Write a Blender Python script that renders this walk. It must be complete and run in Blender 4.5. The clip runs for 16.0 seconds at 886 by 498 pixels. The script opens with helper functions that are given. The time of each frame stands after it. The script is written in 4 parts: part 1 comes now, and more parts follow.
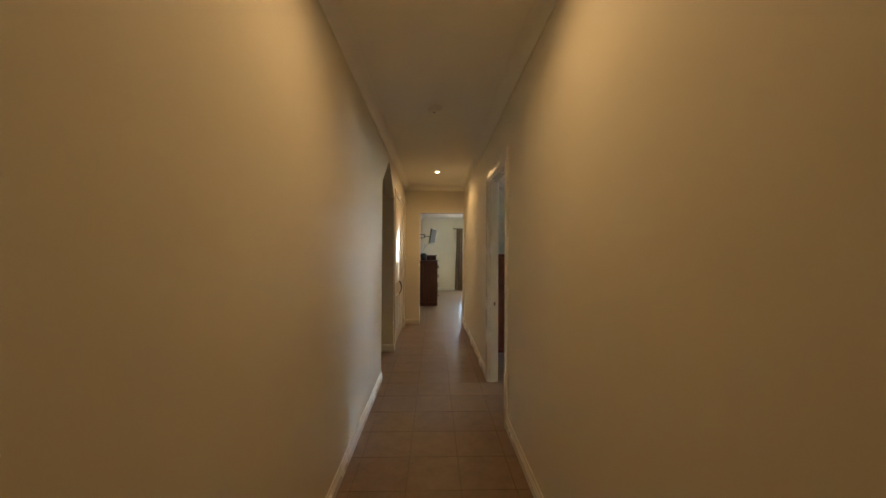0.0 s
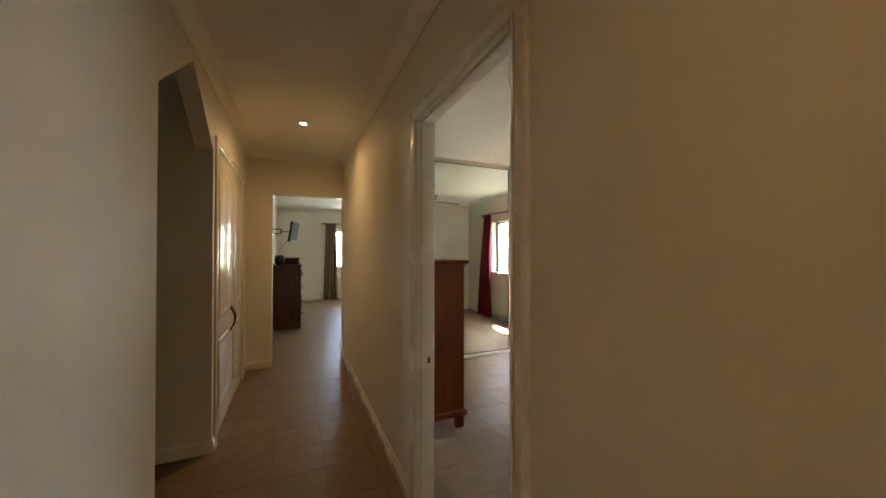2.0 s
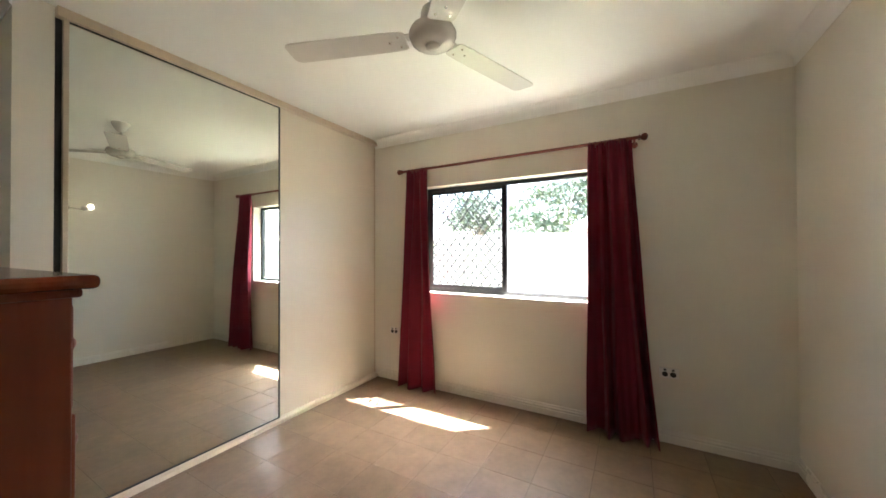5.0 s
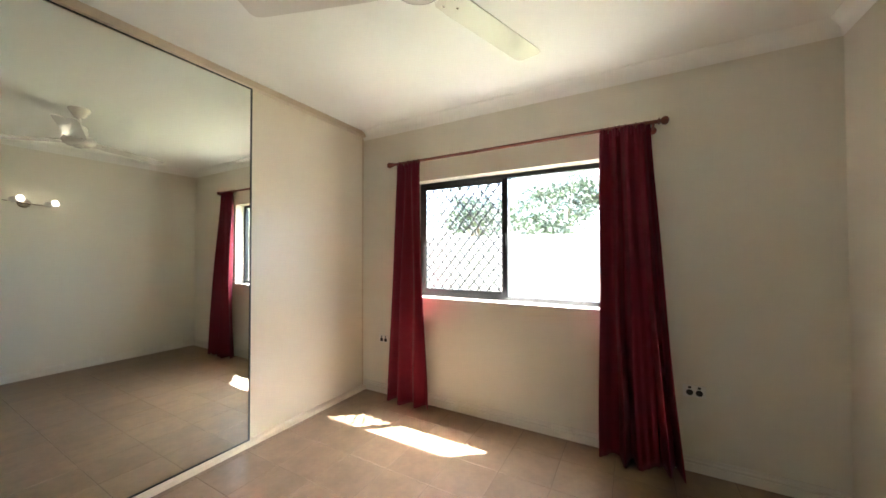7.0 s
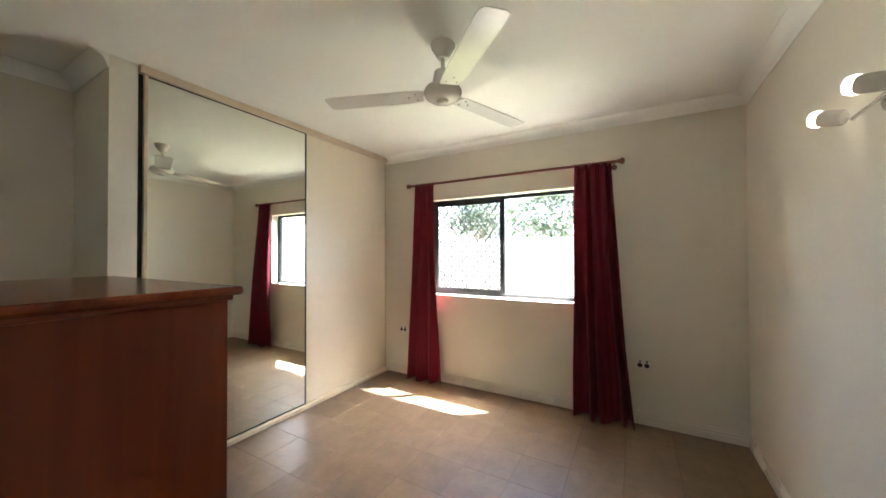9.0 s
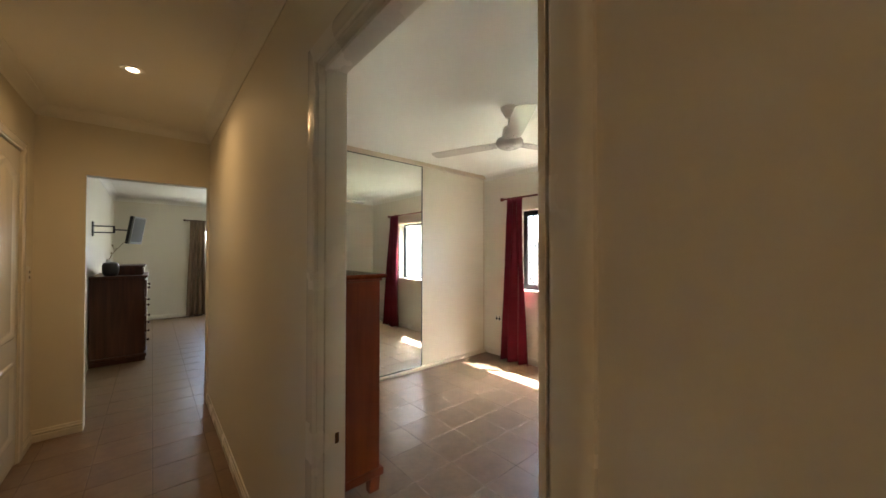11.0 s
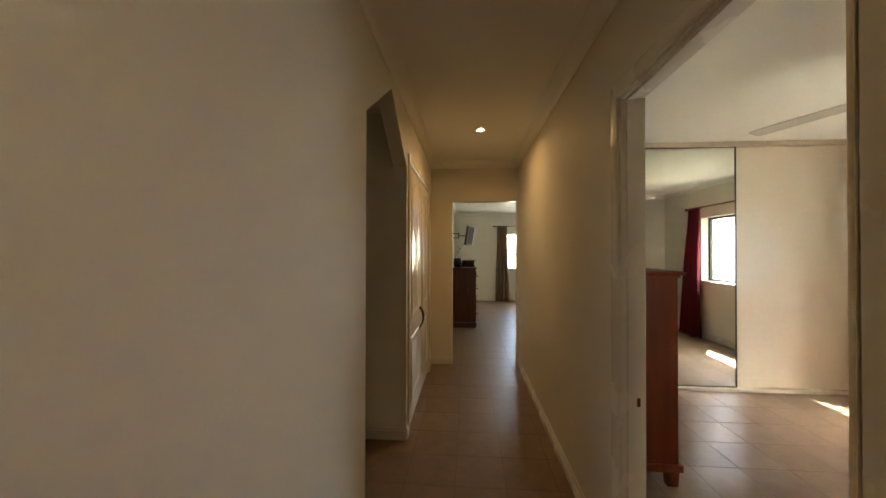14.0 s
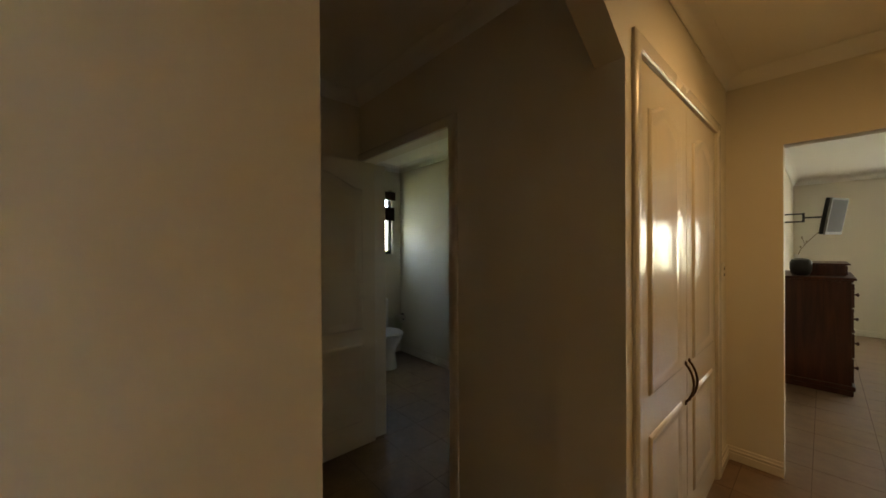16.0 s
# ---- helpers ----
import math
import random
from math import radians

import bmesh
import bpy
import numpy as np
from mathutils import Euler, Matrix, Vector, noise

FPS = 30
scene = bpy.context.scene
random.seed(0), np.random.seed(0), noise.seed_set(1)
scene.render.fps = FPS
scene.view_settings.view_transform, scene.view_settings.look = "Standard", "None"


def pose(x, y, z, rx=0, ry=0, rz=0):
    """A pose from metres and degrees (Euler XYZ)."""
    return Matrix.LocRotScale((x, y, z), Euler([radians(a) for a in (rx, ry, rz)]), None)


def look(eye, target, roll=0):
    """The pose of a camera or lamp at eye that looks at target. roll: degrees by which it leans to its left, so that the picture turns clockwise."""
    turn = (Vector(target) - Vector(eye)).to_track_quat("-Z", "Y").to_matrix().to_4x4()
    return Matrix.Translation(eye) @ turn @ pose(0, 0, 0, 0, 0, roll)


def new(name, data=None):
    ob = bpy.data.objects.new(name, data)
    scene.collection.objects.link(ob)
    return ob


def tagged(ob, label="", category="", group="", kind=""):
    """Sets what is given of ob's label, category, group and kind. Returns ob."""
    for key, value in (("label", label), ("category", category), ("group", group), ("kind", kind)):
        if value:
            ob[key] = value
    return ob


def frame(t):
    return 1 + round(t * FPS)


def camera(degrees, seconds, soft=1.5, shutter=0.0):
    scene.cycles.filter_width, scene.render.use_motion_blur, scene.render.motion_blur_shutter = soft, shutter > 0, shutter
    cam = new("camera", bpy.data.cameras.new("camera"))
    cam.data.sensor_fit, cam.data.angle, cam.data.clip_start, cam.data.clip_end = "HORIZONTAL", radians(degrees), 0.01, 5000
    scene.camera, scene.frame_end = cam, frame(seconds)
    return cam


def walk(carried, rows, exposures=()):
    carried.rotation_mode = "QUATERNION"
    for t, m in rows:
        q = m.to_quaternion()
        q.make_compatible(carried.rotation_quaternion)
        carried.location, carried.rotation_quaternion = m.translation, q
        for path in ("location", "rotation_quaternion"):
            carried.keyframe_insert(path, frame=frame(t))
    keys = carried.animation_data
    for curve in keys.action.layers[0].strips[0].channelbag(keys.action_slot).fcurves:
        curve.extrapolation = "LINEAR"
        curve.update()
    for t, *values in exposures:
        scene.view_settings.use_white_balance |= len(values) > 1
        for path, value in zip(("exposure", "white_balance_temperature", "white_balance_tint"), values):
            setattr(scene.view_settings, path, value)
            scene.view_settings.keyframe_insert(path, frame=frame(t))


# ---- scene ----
cam = camera(105.5, 16.0, soft=1.6)
PATH = [
    (0, (0.32, 0.334, 1.32), (0.373, 2.334, 1.341), 0.3),
    (0.5, (0.303, 0.8, 1.319), (0.365, 2.799, 1.337), 0.2),
    (1, (0.259, 1.237, 1.342), (0.477, 3.225, 1.356), 0.2),
    (1.5, (0.276, 1.702, 1.361), (0.767, 3.641, 1.377), 0.1),
    (2, (0.291, 2.115, 1.369), (1.1, 3.944, 1.385), 0.1),
    (2.5, (0.393, 2.465, 1.357), (1.486, 4.139, 1.377), 0.1),
    (3, (0.481, 2.768, 1.392), (1.813, 4.261, 1.393), 0.2),
    (3.5, (0.642, 3.018, 1.355), (2.181, 4.296, 1.369), -0.0),
    (4, (0.856, 3.24, 1.348), (2.534, 4.326, 1.369), -0.0),
    (4.5, (1.079, 3.42, 1.34), (2.789, 4.455, 1.36), -0.1),
    (5, (1.298, 3.541, 1.343), (3.039, 4.525, 1.361), -0.2),
    (5.2, (1.389, 3.581, 1.336), (3.14, 4.547, 1.357), -0.2),
    (6.25, (1.645, 3.685, 1.328), (3.39, 4.662, 1.361), -0.1),
    (7.3, (1.53, 3.625, 1.324), (3.275, 4.602, 1.358), -0.1),
    (7.5, (1.479, 3.598, 1.325), (3.219, 4.584, 1.361), -0.1),
    (8, (1.279, 3.54, 1.368), (3.015, 4.534, 1.395), -0.1),
    (8.2, (1.216, 3.533, 1.378), (2.96, 4.513, 1.402), -0.2),
    (10.3, (0.54, 2.902, 1.426), (2.169, 4.063, 1.452), 0.0),
    (10.5, (0.508, 2.832, 1.429), (2.068, 4.083, 1.449), 0.0),
    (11, (0.463, 2.666, 1.426), (1.77, 4.18, 1.451), 0.1),
    (11.5, (0.385, 2.483, 1.432), (1.431, 4.188, 1.448), 0.0),
    (12, (0.33, 2.315, 1.423), (1.105, 4.158, 1.444), 0.0),
    (12.5, (0.311, 2.172, 1.437), (0.848, 4.098, 1.454), 0.2),
    (13, (0.296, 2.057, 1.41), (0.585, 4.036, 1.434), -0.0),
    (13.5, (0.267, 2.127, 1.423), (0.356, 4.125, 1.437), 0.0),
    (14, (0.241, 2.331, 1.416), (0.098, 4.326, 1.433), 0.1),
    (14.5, (0.256, 2.61, 1.405), (-0.172, 4.564, 1.417), 0.2),
    (15, (0.301, 2.961, 1.413), (-0.479, 4.803, 1.414), 0.4),
    (15.5, (0.283, 3.29, 1.402), (-0.87, 4.924, 1.413), 0.1),
    (16, (0.22, 3.657, 1.428), (-1.278, 4.982, 1.422), -0.3),
]
EXPOSURES = [
    (0.0, 5.38, 6500, 10), (1.0, 5.25, 6450, 10), (2.5, 5.02, 6400, 10), (3.5, 5.0, 6250, 10), (10.5, 5.0, 6200, 10),
    (12.0, 5.0, 6500, 10), (14.0, 4.95, 6900, 10), (16.0, 4.86, 7500, 10),
]
walk(cam, [(t, look(eye, target, roll)) for t, eye, target, roll in PATH], EXPOSURES)

# ---- light ----
world = bpy.data.worlds.new("sky")
scene.world = world
world.use_nodes = True
wn = world.node_tree.nodes
sky = wn.new("ShaderNodeTexSky")
sky.sky_type, sky.sun_disc = "NISHITA", False
sky.sun_elevation, sky.sun_rotation = radians(54.7), radians(141.5)
sky.air_density, sky.dust_density = 1.0, 2.0
wn["Background"].inputs[1].default_value = 0.15
world.node_tree.links.new(sky.outputs[0], wn["Background"].inputs[0])

SUN_WAY = Vector((-0.55, 0.69, -1.245))
sun = new("sun", bpy.data.lights.new("sun", "SUN"))
sun.data.energy, sun.data.angle, sun.data.color = 4.2, radians(0.5), (1.0, 0.97, 0.92)
sun.matrix_world = look((20, -16, 30), Vector((20, -16, 30)) + SUN_WAY)

WARM = (1.0, 0.61, 0.265)
HALL_LIGHTS = [(0.34, 1.50, 0.58), (0.362, 5.46, 0.80)]


def spot(x, y, z, watts, degrees, blend=0.6):
    lamp = new("downlight_lamp", bpy.data.lights.new("downlight_lamp", "SPOT"))
    lamp.data.energy, lamp.data.spot_size, lamp.data.spot_blend = watts, radians(degrees), blend
    lamp.data.shadow_soft_size, lamp.data.color = 0.05, WARM
    lamp.location = (x, y, z)
    return lamp


for lx, ly, watts in HALL_LIGHTS:
    spot(lx, ly, 2.53, watts, 176, 0.9)

# added area lamp in the far window's opening, standing in for sky light
daylight = new("far_window_sky_fill", bpy.data.lights.new("far_window_sky_fill", "AREA"))
daylight.data.shape, daylight.data.size, daylight.data.size_y = "RECTANGLE", 2.75, 1.0
daylight.data.energy, daylight.data.color = 1.3, (1.0, 0.97, 0.93)
daylight.matrix_world = look((2.76, 12.285, 1.43), (2.76, 11.0, 1.43))

# ---- materials ----


def material(name, color, rough=0.5, metal=0.0, vary=0.06, scale=3.0, fine=60.0, bump=0.05, spec=0.5, coat=0.0, per_object=0.0, rough_vary=0.08):
    """A procedural surface: colour varied at two scales, uneven gloss and fine relief."""
    m = bpy.data.materials.new(name)
    m.use_nodes = True
    nt = m.node_tree
    n, link = nt.nodes, nt.links.new
    bsdf = n["Principled BSDF"]
    geo = n.new("ShaderNodeNewGeometry")
    big, small = n.new("ShaderNodeTexNoise"), n.new("ShaderNodeTexNoise")
    big.inputs["Scale"].default_value, big.inputs["Detail"].default_value = scale, 4
    small.inputs["Scale"].default_value, small.inputs["Detail"].default_value = fine, 3
    for tex in (big, small):
        link(geo.outputs["Position"], tex.inputs["Vector"])
    mixed = n.new("ShaderNodeMath")
    mixed.operation = "MULTIPLY_ADD"
    link(big.outputs["Fac"], mixed.inputs[0])
    mixed.inputs[1].default_value = 0.7
    half = n.new("ShaderNodeMath")
    half.operation = "MULTIPLY"
    link(small.outputs["Fac"], half.inputs[0])
    half.inputs[1].default_value = 0.3
    link(half.outputs[0], mixed.inputs[2])
    value = n.new("ShaderNodeMapRange")
    link(mixed.outputs[0], value.inputs[0])
    value.inputs[1].default_value, value.inputs[2].default_value = 0.3, 0.7
    value.inputs[3].default_value, value.inputs[4].default_value = 1 - vary, 1 + vary
    last = value.outputs[0]
    if per_object:
        info = n.new("ShaderNodeObjectInfo")
        spread = n.new("ShaderNodeMapRange")
        link(info.outputs["Random"], spread.inputs[0])
        spread.inputs[3].default_value, spread.inputs[4].default_value = 1 - per_object, 1 + per_object
        times = n.new("ShaderNodeMath")
        times.operation = "MULTIPLY"
        link(last, times.inputs[0])
        link(spread.outputs[0], times.inputs[1])
        last = times.outputs[0]
    hsv = n.new("ShaderNodeHueSaturation")
    hsv.inputs["Color"].default_value = (*color, 1)
    link(last, hsv.inputs["Value"])
    link(hsv.outputs[0], bsdf.inputs["Base Color"])
    gloss = n.new("ShaderNodeMapRange")
    link(big.outputs["Fac"], gloss.inputs[0])
    gloss.inputs[3].default_value, gloss.inputs[4].default_value = max(rough - rough_vary, 0.02), min(rough + rough_vary, 1)
    link(gloss.outputs[0], bsdf.inputs["Roughness"])
    bsdf.inputs["Metallic"].default_value = metal
    bsdf.inputs["Specular IOR Level"].default_value = spec
    bsdf.inputs["Coat Weight"].default_value = coat
    if bump:
        relief = n.new("ShaderNodeBump")
        relief.inputs["Strength"].default_value, relief.inputs["Distance"].default_value = bump, 0.002
        link(small.outputs["Fac"], relief.inputs["Height"])
        link(relief.outputs[0], bsdf.inputs["Normal"])
    return m


def wood_material(name, dark, light, rough=0.35, axis=2):
    """Stained timber with grain that runs along one axis."""
    m = material(name, light, rough, vary=0.05, scale=2.0, fine=90, bump=0.04, coat=0.08, spec=0.35)
    nt = m.node_tree
    n, link = nt.nodes, nt.links.new
    geo, hsv = n["Geometry"], n["Hue/Saturation/Value"]
    stretch = n.new("ShaderNodeVectorMath")
    stretch.operation = "MULTIPLY"
    factors = [26.0, 26.0, 26.0]
    factors[axis] = 1.6
    stretch.inputs[1].default_value = factors
    link(geo.outputs["Position"], stretch.inputs[0])
    grain = n.new("ShaderNodeTexNoise")
    grain.inputs["Scale"].default_value, grain.inputs["Detail"].default_value, grain.inputs["Distortion"].default_value = 1.0, 5, 0.6
    link(stretch.outputs[0], grain.inputs["Vector"])
    ramp = n.new("ShaderNodeValToRGB")
    ramp.color_ramp.elements[0].position, ramp.color_ramp.elements[1].position = 0.34, 0.68
    ramp.color_ramp.elements[0].color, ramp.color_ramp.elements[1].color = (*dark, 1), (*light, 1)
    link(grain.outputs["Fac"], ramp.inputs[0])
    link(ramp.outputs[0], hsv.inputs["Color"])
    return m


def glow_material(name, color, strength):
    m = bpy.data.materials.new(name)
    m.use_nodes = True
    b = m.node_tree.nodes["Principled BSDF"]
    b.inputs["Base Color"].default_value = (0.8, 0.8, 0.78, 1)
    b.inputs["Emission Color"].default_value, b.inputs["Emission Strength"].default_value = (*color, 1), strength
    return m


def clear_glass(name):
    m = bpy.data.materials.new(name)
    m.use_nodes = True
    b = m.node_tree.nodes["Principled BSDF"]
    b.inputs["Transmission Weight"].default_value, b.inputs["Roughness"].default_value, b.inputs["IOR"].default_value = 1, 0.0, 1.45
    return m


WALL = material("cream_wall_paint", (0.755, 0.71, 0.60), 0.6, vary=0.025, scale=1.2, fine=140, bump=0.08, spec=0.3)
CEILING = material("white_ceiling_paint", (0.86, 0.845, 0.785), 0.7, vary=0.02, scale=1.0, fine=120, bump=0.04, spec=0.3)
GLOSS = material("cream_gloss_paint", (0.76, 0.72, 0.63), 0.26, vary=0.02, scale=4, fine=40, bump=0.02)
DOOR_PAINT = material("cream_door_enamel", (0.72, 0.66, 0.53), 0.19, vary=0.02, scale=3, fine=30, bump=0.0, rough_vary=0.0, spec=0.36)
TILE = material("beige_ceramic_tile", (0.235, 0.158, 0.100), 0.40, vary=0.17, scale=9.0, fine=34, bump=0.05, per_object=0.06, rough_vary=0.05, spec=0.33)
GROUT = material("grey_brown_grout", (0.135, 0.090, 0.058), 0.85, vary=0.12, scale=8, fine=150, bump=0.2)
RED_WOOD = wood_material("cherry_stained_timber", (0.148, 0.027, 0.007), (0.19, 0.038, 0.011), 0.36)
RED_WOOD_FLAT = wood_material("cherry_stained_top", (0.14, 0.028, 0.010), (0.21, 0.050, 0.018), 0.22, axis=1)
DARK_WOOD = wood_material("dark_brown_timber", (0.042, 0.011, 0.005), (0.080, 0.023, 0.010), 0.40)
ROD_WOOD = wood_material("redwood_rod", (0.13, 0.03, 0.02), (0.24, 0.065, 0.04), 0.3, axis=1)
BURGUNDY = material("burgundy_curtain_cloth", (0.172, 0.010, 0.024), 0.8, vary=0.10, scale=5, fine=260, bump=0.06, spec=0.25)
BURGUNDY.node_tree.nodes["Principled BSDF"].inputs["Sheen Weight"].default_value = 0.04
TAUPE = material("taupe_satin_curtain", (0.22, 0.155, 0.10), 0.5, vary=0.1, scale=5, fine=200, bump=0.1)
BLACK_METAL = material("black_powder_coat", (0.018, 0.018, 0.02), 0.4, vary=0.1, bump=0.03)
BLACK = material("black_plastic", (0.012, 0.012, 0.013), 0.35, vary=0.1, bump=0.03)
WHITE_PLASTIC = material("white_plastic", (0.78, 0.76, 0.70), 0.32, vary=0.02, bump=0.01)
FAN_WHITE = material("white_fan_enamel", (0.72, 0.68, 0.61), 0.16, vary=0.02, bump=0.01)
GREY_PLASTIC = material("silver_grey_plastic", (0.24, 0.235, 0.22), 0.5, vary=0.04, bump=0.02)
CHROME = material("brushed_chrome", (0.72, 0.70, 0.67), 0.22, metal=1.0, vary=0.04, bump=0.03)
BRASS = material("antique_bronze", (0.10, 0.055, 0.03), 0.35, metal=0.9, vary=0.15, bump=0.05)
CERAMIC = material("white_ceramic", (0.80, 0.79, 0.76), 0.1, vary=0.01, bump=0.0)
BEIGE_FRAME = material("beige_aluminium", (0.60, 0.49, 0.36), 0.35, metal=0.3, vary=0.03, bump=0.02)
PANEL = material("cream_laminate", (0.72, 0.64, 0.50), 0.33, vary=0.02, scale=1.0, bump=0.02)
SILL = material("white_sill_paint", (0.80, 0.77, 0.70), 0.4, vary=0.04, bump=0.05)
MIRROR = material("mirror_silver", (0.82, 0.85, 0.79), 0.005, metal=1.0, vary=0.0, bump=0.0, rough_vary=0.0)
MIRROR.node_tree.nodes["Principled BSDF"].inputs["Roughness"].default_value = 0.0
GLASS = clear_glass("window_glass")
LAMP_GLASS = glow_material("lit_downlight", (1.0, 0.80, 0.52), 1.0)
SPOT_GLASS = glow_material("lit_frosted_glass", (1.0, 0.86, 0.66), 0.5)
PALING = material("weathered_paling", (0.50, 0.45, 0.39), 0.8, vary=0.2, scale=3, fine=70, bump=0.3, per_object=0.12)
GRASS = material("dry_lawn", (0.16, 0.17, 0.07), 0.95, vary=0.3, scale=1.5, fine=30, bump=0.5)
LEAF = material("green_leaves", (0.06, 0.085, 0.045), 0.55, vary=0.35, scale=2, fine=20, bump=0.1)
BARK = material("grey_bark", (0.16, 0.12, 0.09), 0.9, vary=0.3, scale=6, fine=40, bump=0.5)
RENDERED = material("white_rendered_wall", (0.74, 0.72, 0.67), 0.85, vary=0.06, bump=0.1)
ROOFING = material("pale_metal_roof", (0.62, 0.62, 0.60), 0.4, vary=0.06, bump=0.05)
LINEN = material("brown_bedspread", (0.30, 0.21, 0.15), 0.85, vary=0.15, scale=6, fine=180, bump=0.2)
# the screen's grey reflection is put into its base colour
SCREEN = material("screen_painted_reflection", (0.12, 0.12, 0.115), 0.7, vary=0.05, bump=0.0, spec=0.15)
TWIG = material("dry_twig", (0.30, 0.24, 0.16), 0.8, vary=0.1)

# ---- building blocks ----
ORIGIN = {}


def thing(name, at, label, category, group=""):
    """The Empty at the base of a thing that has parts."""
    ob = new(name)
    ob.location = at
    ob.empty_display_size = 0.1
    ORIGIN[ob.name] = Vector(at)
    return tagged(ob, label, category, group)


def mesh_of(bm, name, mat, smooth=False):
    bmesh.ops.recalc_face_normals(bm, faces=bm.faces)
    me = bpy.data.meshes.new(name)
    bm.to_mesh(me)
    bm.free()
    me.materials.append(mat)
    if smooth:
        me.polygons.foreach_set("use_smooth", [True] * len(me.polygons))
        me.set_sharp_from_angle(angle=radians(38))
    return me


def part(name, bm, mat, parent, label="", smooth=False):
    """Links a bmesh, in world places, as one mesh under a thing or a part."""
    o = ORIGIN[parent.name]
    bmesh.ops.translate(bm, verts=bm.verts, vec=-o)
    ob = new(name, mesh_of(bm, name, mat, smooth))
    ob.parent = parent
    ORIGIN[ob.name] = o
    return tagged(ob, label)


def single(name, bm, mat, label, category, kind="", smooth=False, group=""):
    """A thing of one mesh; its origin stays at the world's."""
    ob = new(name, mesh_of(bm, name, mat, smooth))
    ORIGIN[ob.name] = Vector((0, 0, 0))
    return tagged(ob, label, category, group, kind)


def box(bm, x0, x1, y0, y1, z0, z1, bevel=0.0, segments=2):
    made = bmesh.ops.create_cube(bm, size=1)["verts"]
    for v in made:
        v.co = Vector(((x0 + x1) / 2 + v.co.x * (x1 - x0), (y0 + y1) / 2 + v.co.y * (y1 - y0), (z0 + z1) / 2 + v.co.z * (z1 - z0)))
    if bevel:
        edges = list({e for v in made for e in v.link_edges})
        bmesh.ops.bevel(bm, geom=edges, offset=bevel, segments=segments, affect="EDGES", profile=0.5)
    return bm


def boxes(*spans, bevel=0.0):
    bm = bmesh.new()
    for s in spans:
        box(bm, *s, bevel=bevel)
    return bm


def rod(bm, a, b, r0, r1=None, sides=12):
    """A round bar from a to b."""
    a, b = Vector(a), Vector(b)
    r1 = r0 if r1 is None else r1
    turn = (b - a).to_track_quat("Z", "Y")
    rings = []
    for p, r in ((a, r0), (b, r1)):
        rings.append([bm.verts.new(p + turn @ Vector((r * math.cos(2 * math.pi * k / sides), r * math.sin(2 * math.pi * k / sides), 0))) for k in range(sides)])
    for k in range(sides):
        j = (k + 1) % sides
        bm.faces.new((rings[0][k], rings[0][j], rings[1][j], rings[1][k]))
    bm.faces.new(rings[0][::-1])
    bm.faces.new(rings[1])
    return bm


def lathe(bm, profile, at, way=(0, 0, 1), sides=28):
    """Turns (radius, height) pairs round the axis way that starts at a point."""
    turn = Vector(way).to_track_quat("Z", "Y")
    rings = []
    for r, h in profile:
        rings.append([bm.verts.new(Vector(at) + turn @ Vector((max(r, 0.0004) * math.cos(2 * math.pi * k / sides), max(r, 0.0004) * math.sin(2 * math.pi * k / sides), h))) for k in range(sides)])
    for low, high in zip(rings, rings[1:]):
        for k in range(sides):
            j = (k + 1) % sides
            bm.faces.new((low[k], low[j], high[j], high[k]))
    bm.faces.new(rings[0][::-1])
    bm.faces.new(rings[-1])
    return bm


def prism(bm, outline, axis, a0, a1):
    """Extrudes an outline of (u, z) along an axis: 'x' takes u as y, 'y' takes u as x; 'z' takes (x, y)."""
    def at(u, w, a):
        return {"x": (a, u, w), "y": (u, a, w), "z": (u, w, a)}[axis]
    low = [bm.verts.new(at(u, w, a0)) for u, w in outline]
    high = [bm.verts.new(at(u, w, a1)) for u, w in outline]
    bm.faces.new(low)
    bm.faces.new(high[::-1])
    for k in range(len(outline)):
        j = (k + 1) % len(outline)
        bm.faces.new((low[k], low[j], high[j], high[k]))
    return bm


def tube(bm, points, radius, sides=8):
    """A bent round bar through points."""
    points = [Vector(p) for p in points]
    rings = []
    for k, p in enumerate(points):
        way = (points[min(k + 1, len(points) - 1)] - points[max(k - 1, 0)]).normalized()
        side = way.orthogonal().normalized() if not rings else (last - way * last.dot(way)).normalized()
        last = side
        up = way.cross(side)
        rings.append([bm.verts.new(p + radius * (math.cos(2 * math.pi * s / sides) * side + math.sin(2 * math.pi * s / sides) * up)) for s in range(sides)])
    for low, high in zip(rings, rings[1:]):
        for s in range(sides):
            j = (s + 1) % sides
            bm.faces.new((low[s], low[j], high[j], high[s]))
    bm.faces.new(rings[0][::-1])
    bm.faces.new(rings[-1])
    return bm


def structure(name, bm, mat, label, category, smooth=False):
    return single(name, bm, mat, label, category, "structure", smooth)


def holed_wall(axis, a0, a1, u0, u1, hole):
    """A wall of one closed mesh, from a0 to a1 along its axis of thickness, with a window hole (u, u, z, z) right through it."""
    bm = bmesh.new()
    rims = []
    for a in (a0, a1):
        for p, q, s, t in ((u0, u1, -0.02, CEIL), hole):
            rims.append([bm.verts.new((a, u, z) if axis == "x" else (u, a, z)) for u, z in ((p, s), (q, s), (q, t), (p, t))])
    for one, two in ((0, 1), (2, 3), (0, 2), (1, 3)):
        for k in range(4):
            j = (k + 1) % 4
            bm.faces.new((rims[one][k], rims[one][j], rims[two][j], rims[two][k]))
    return bm


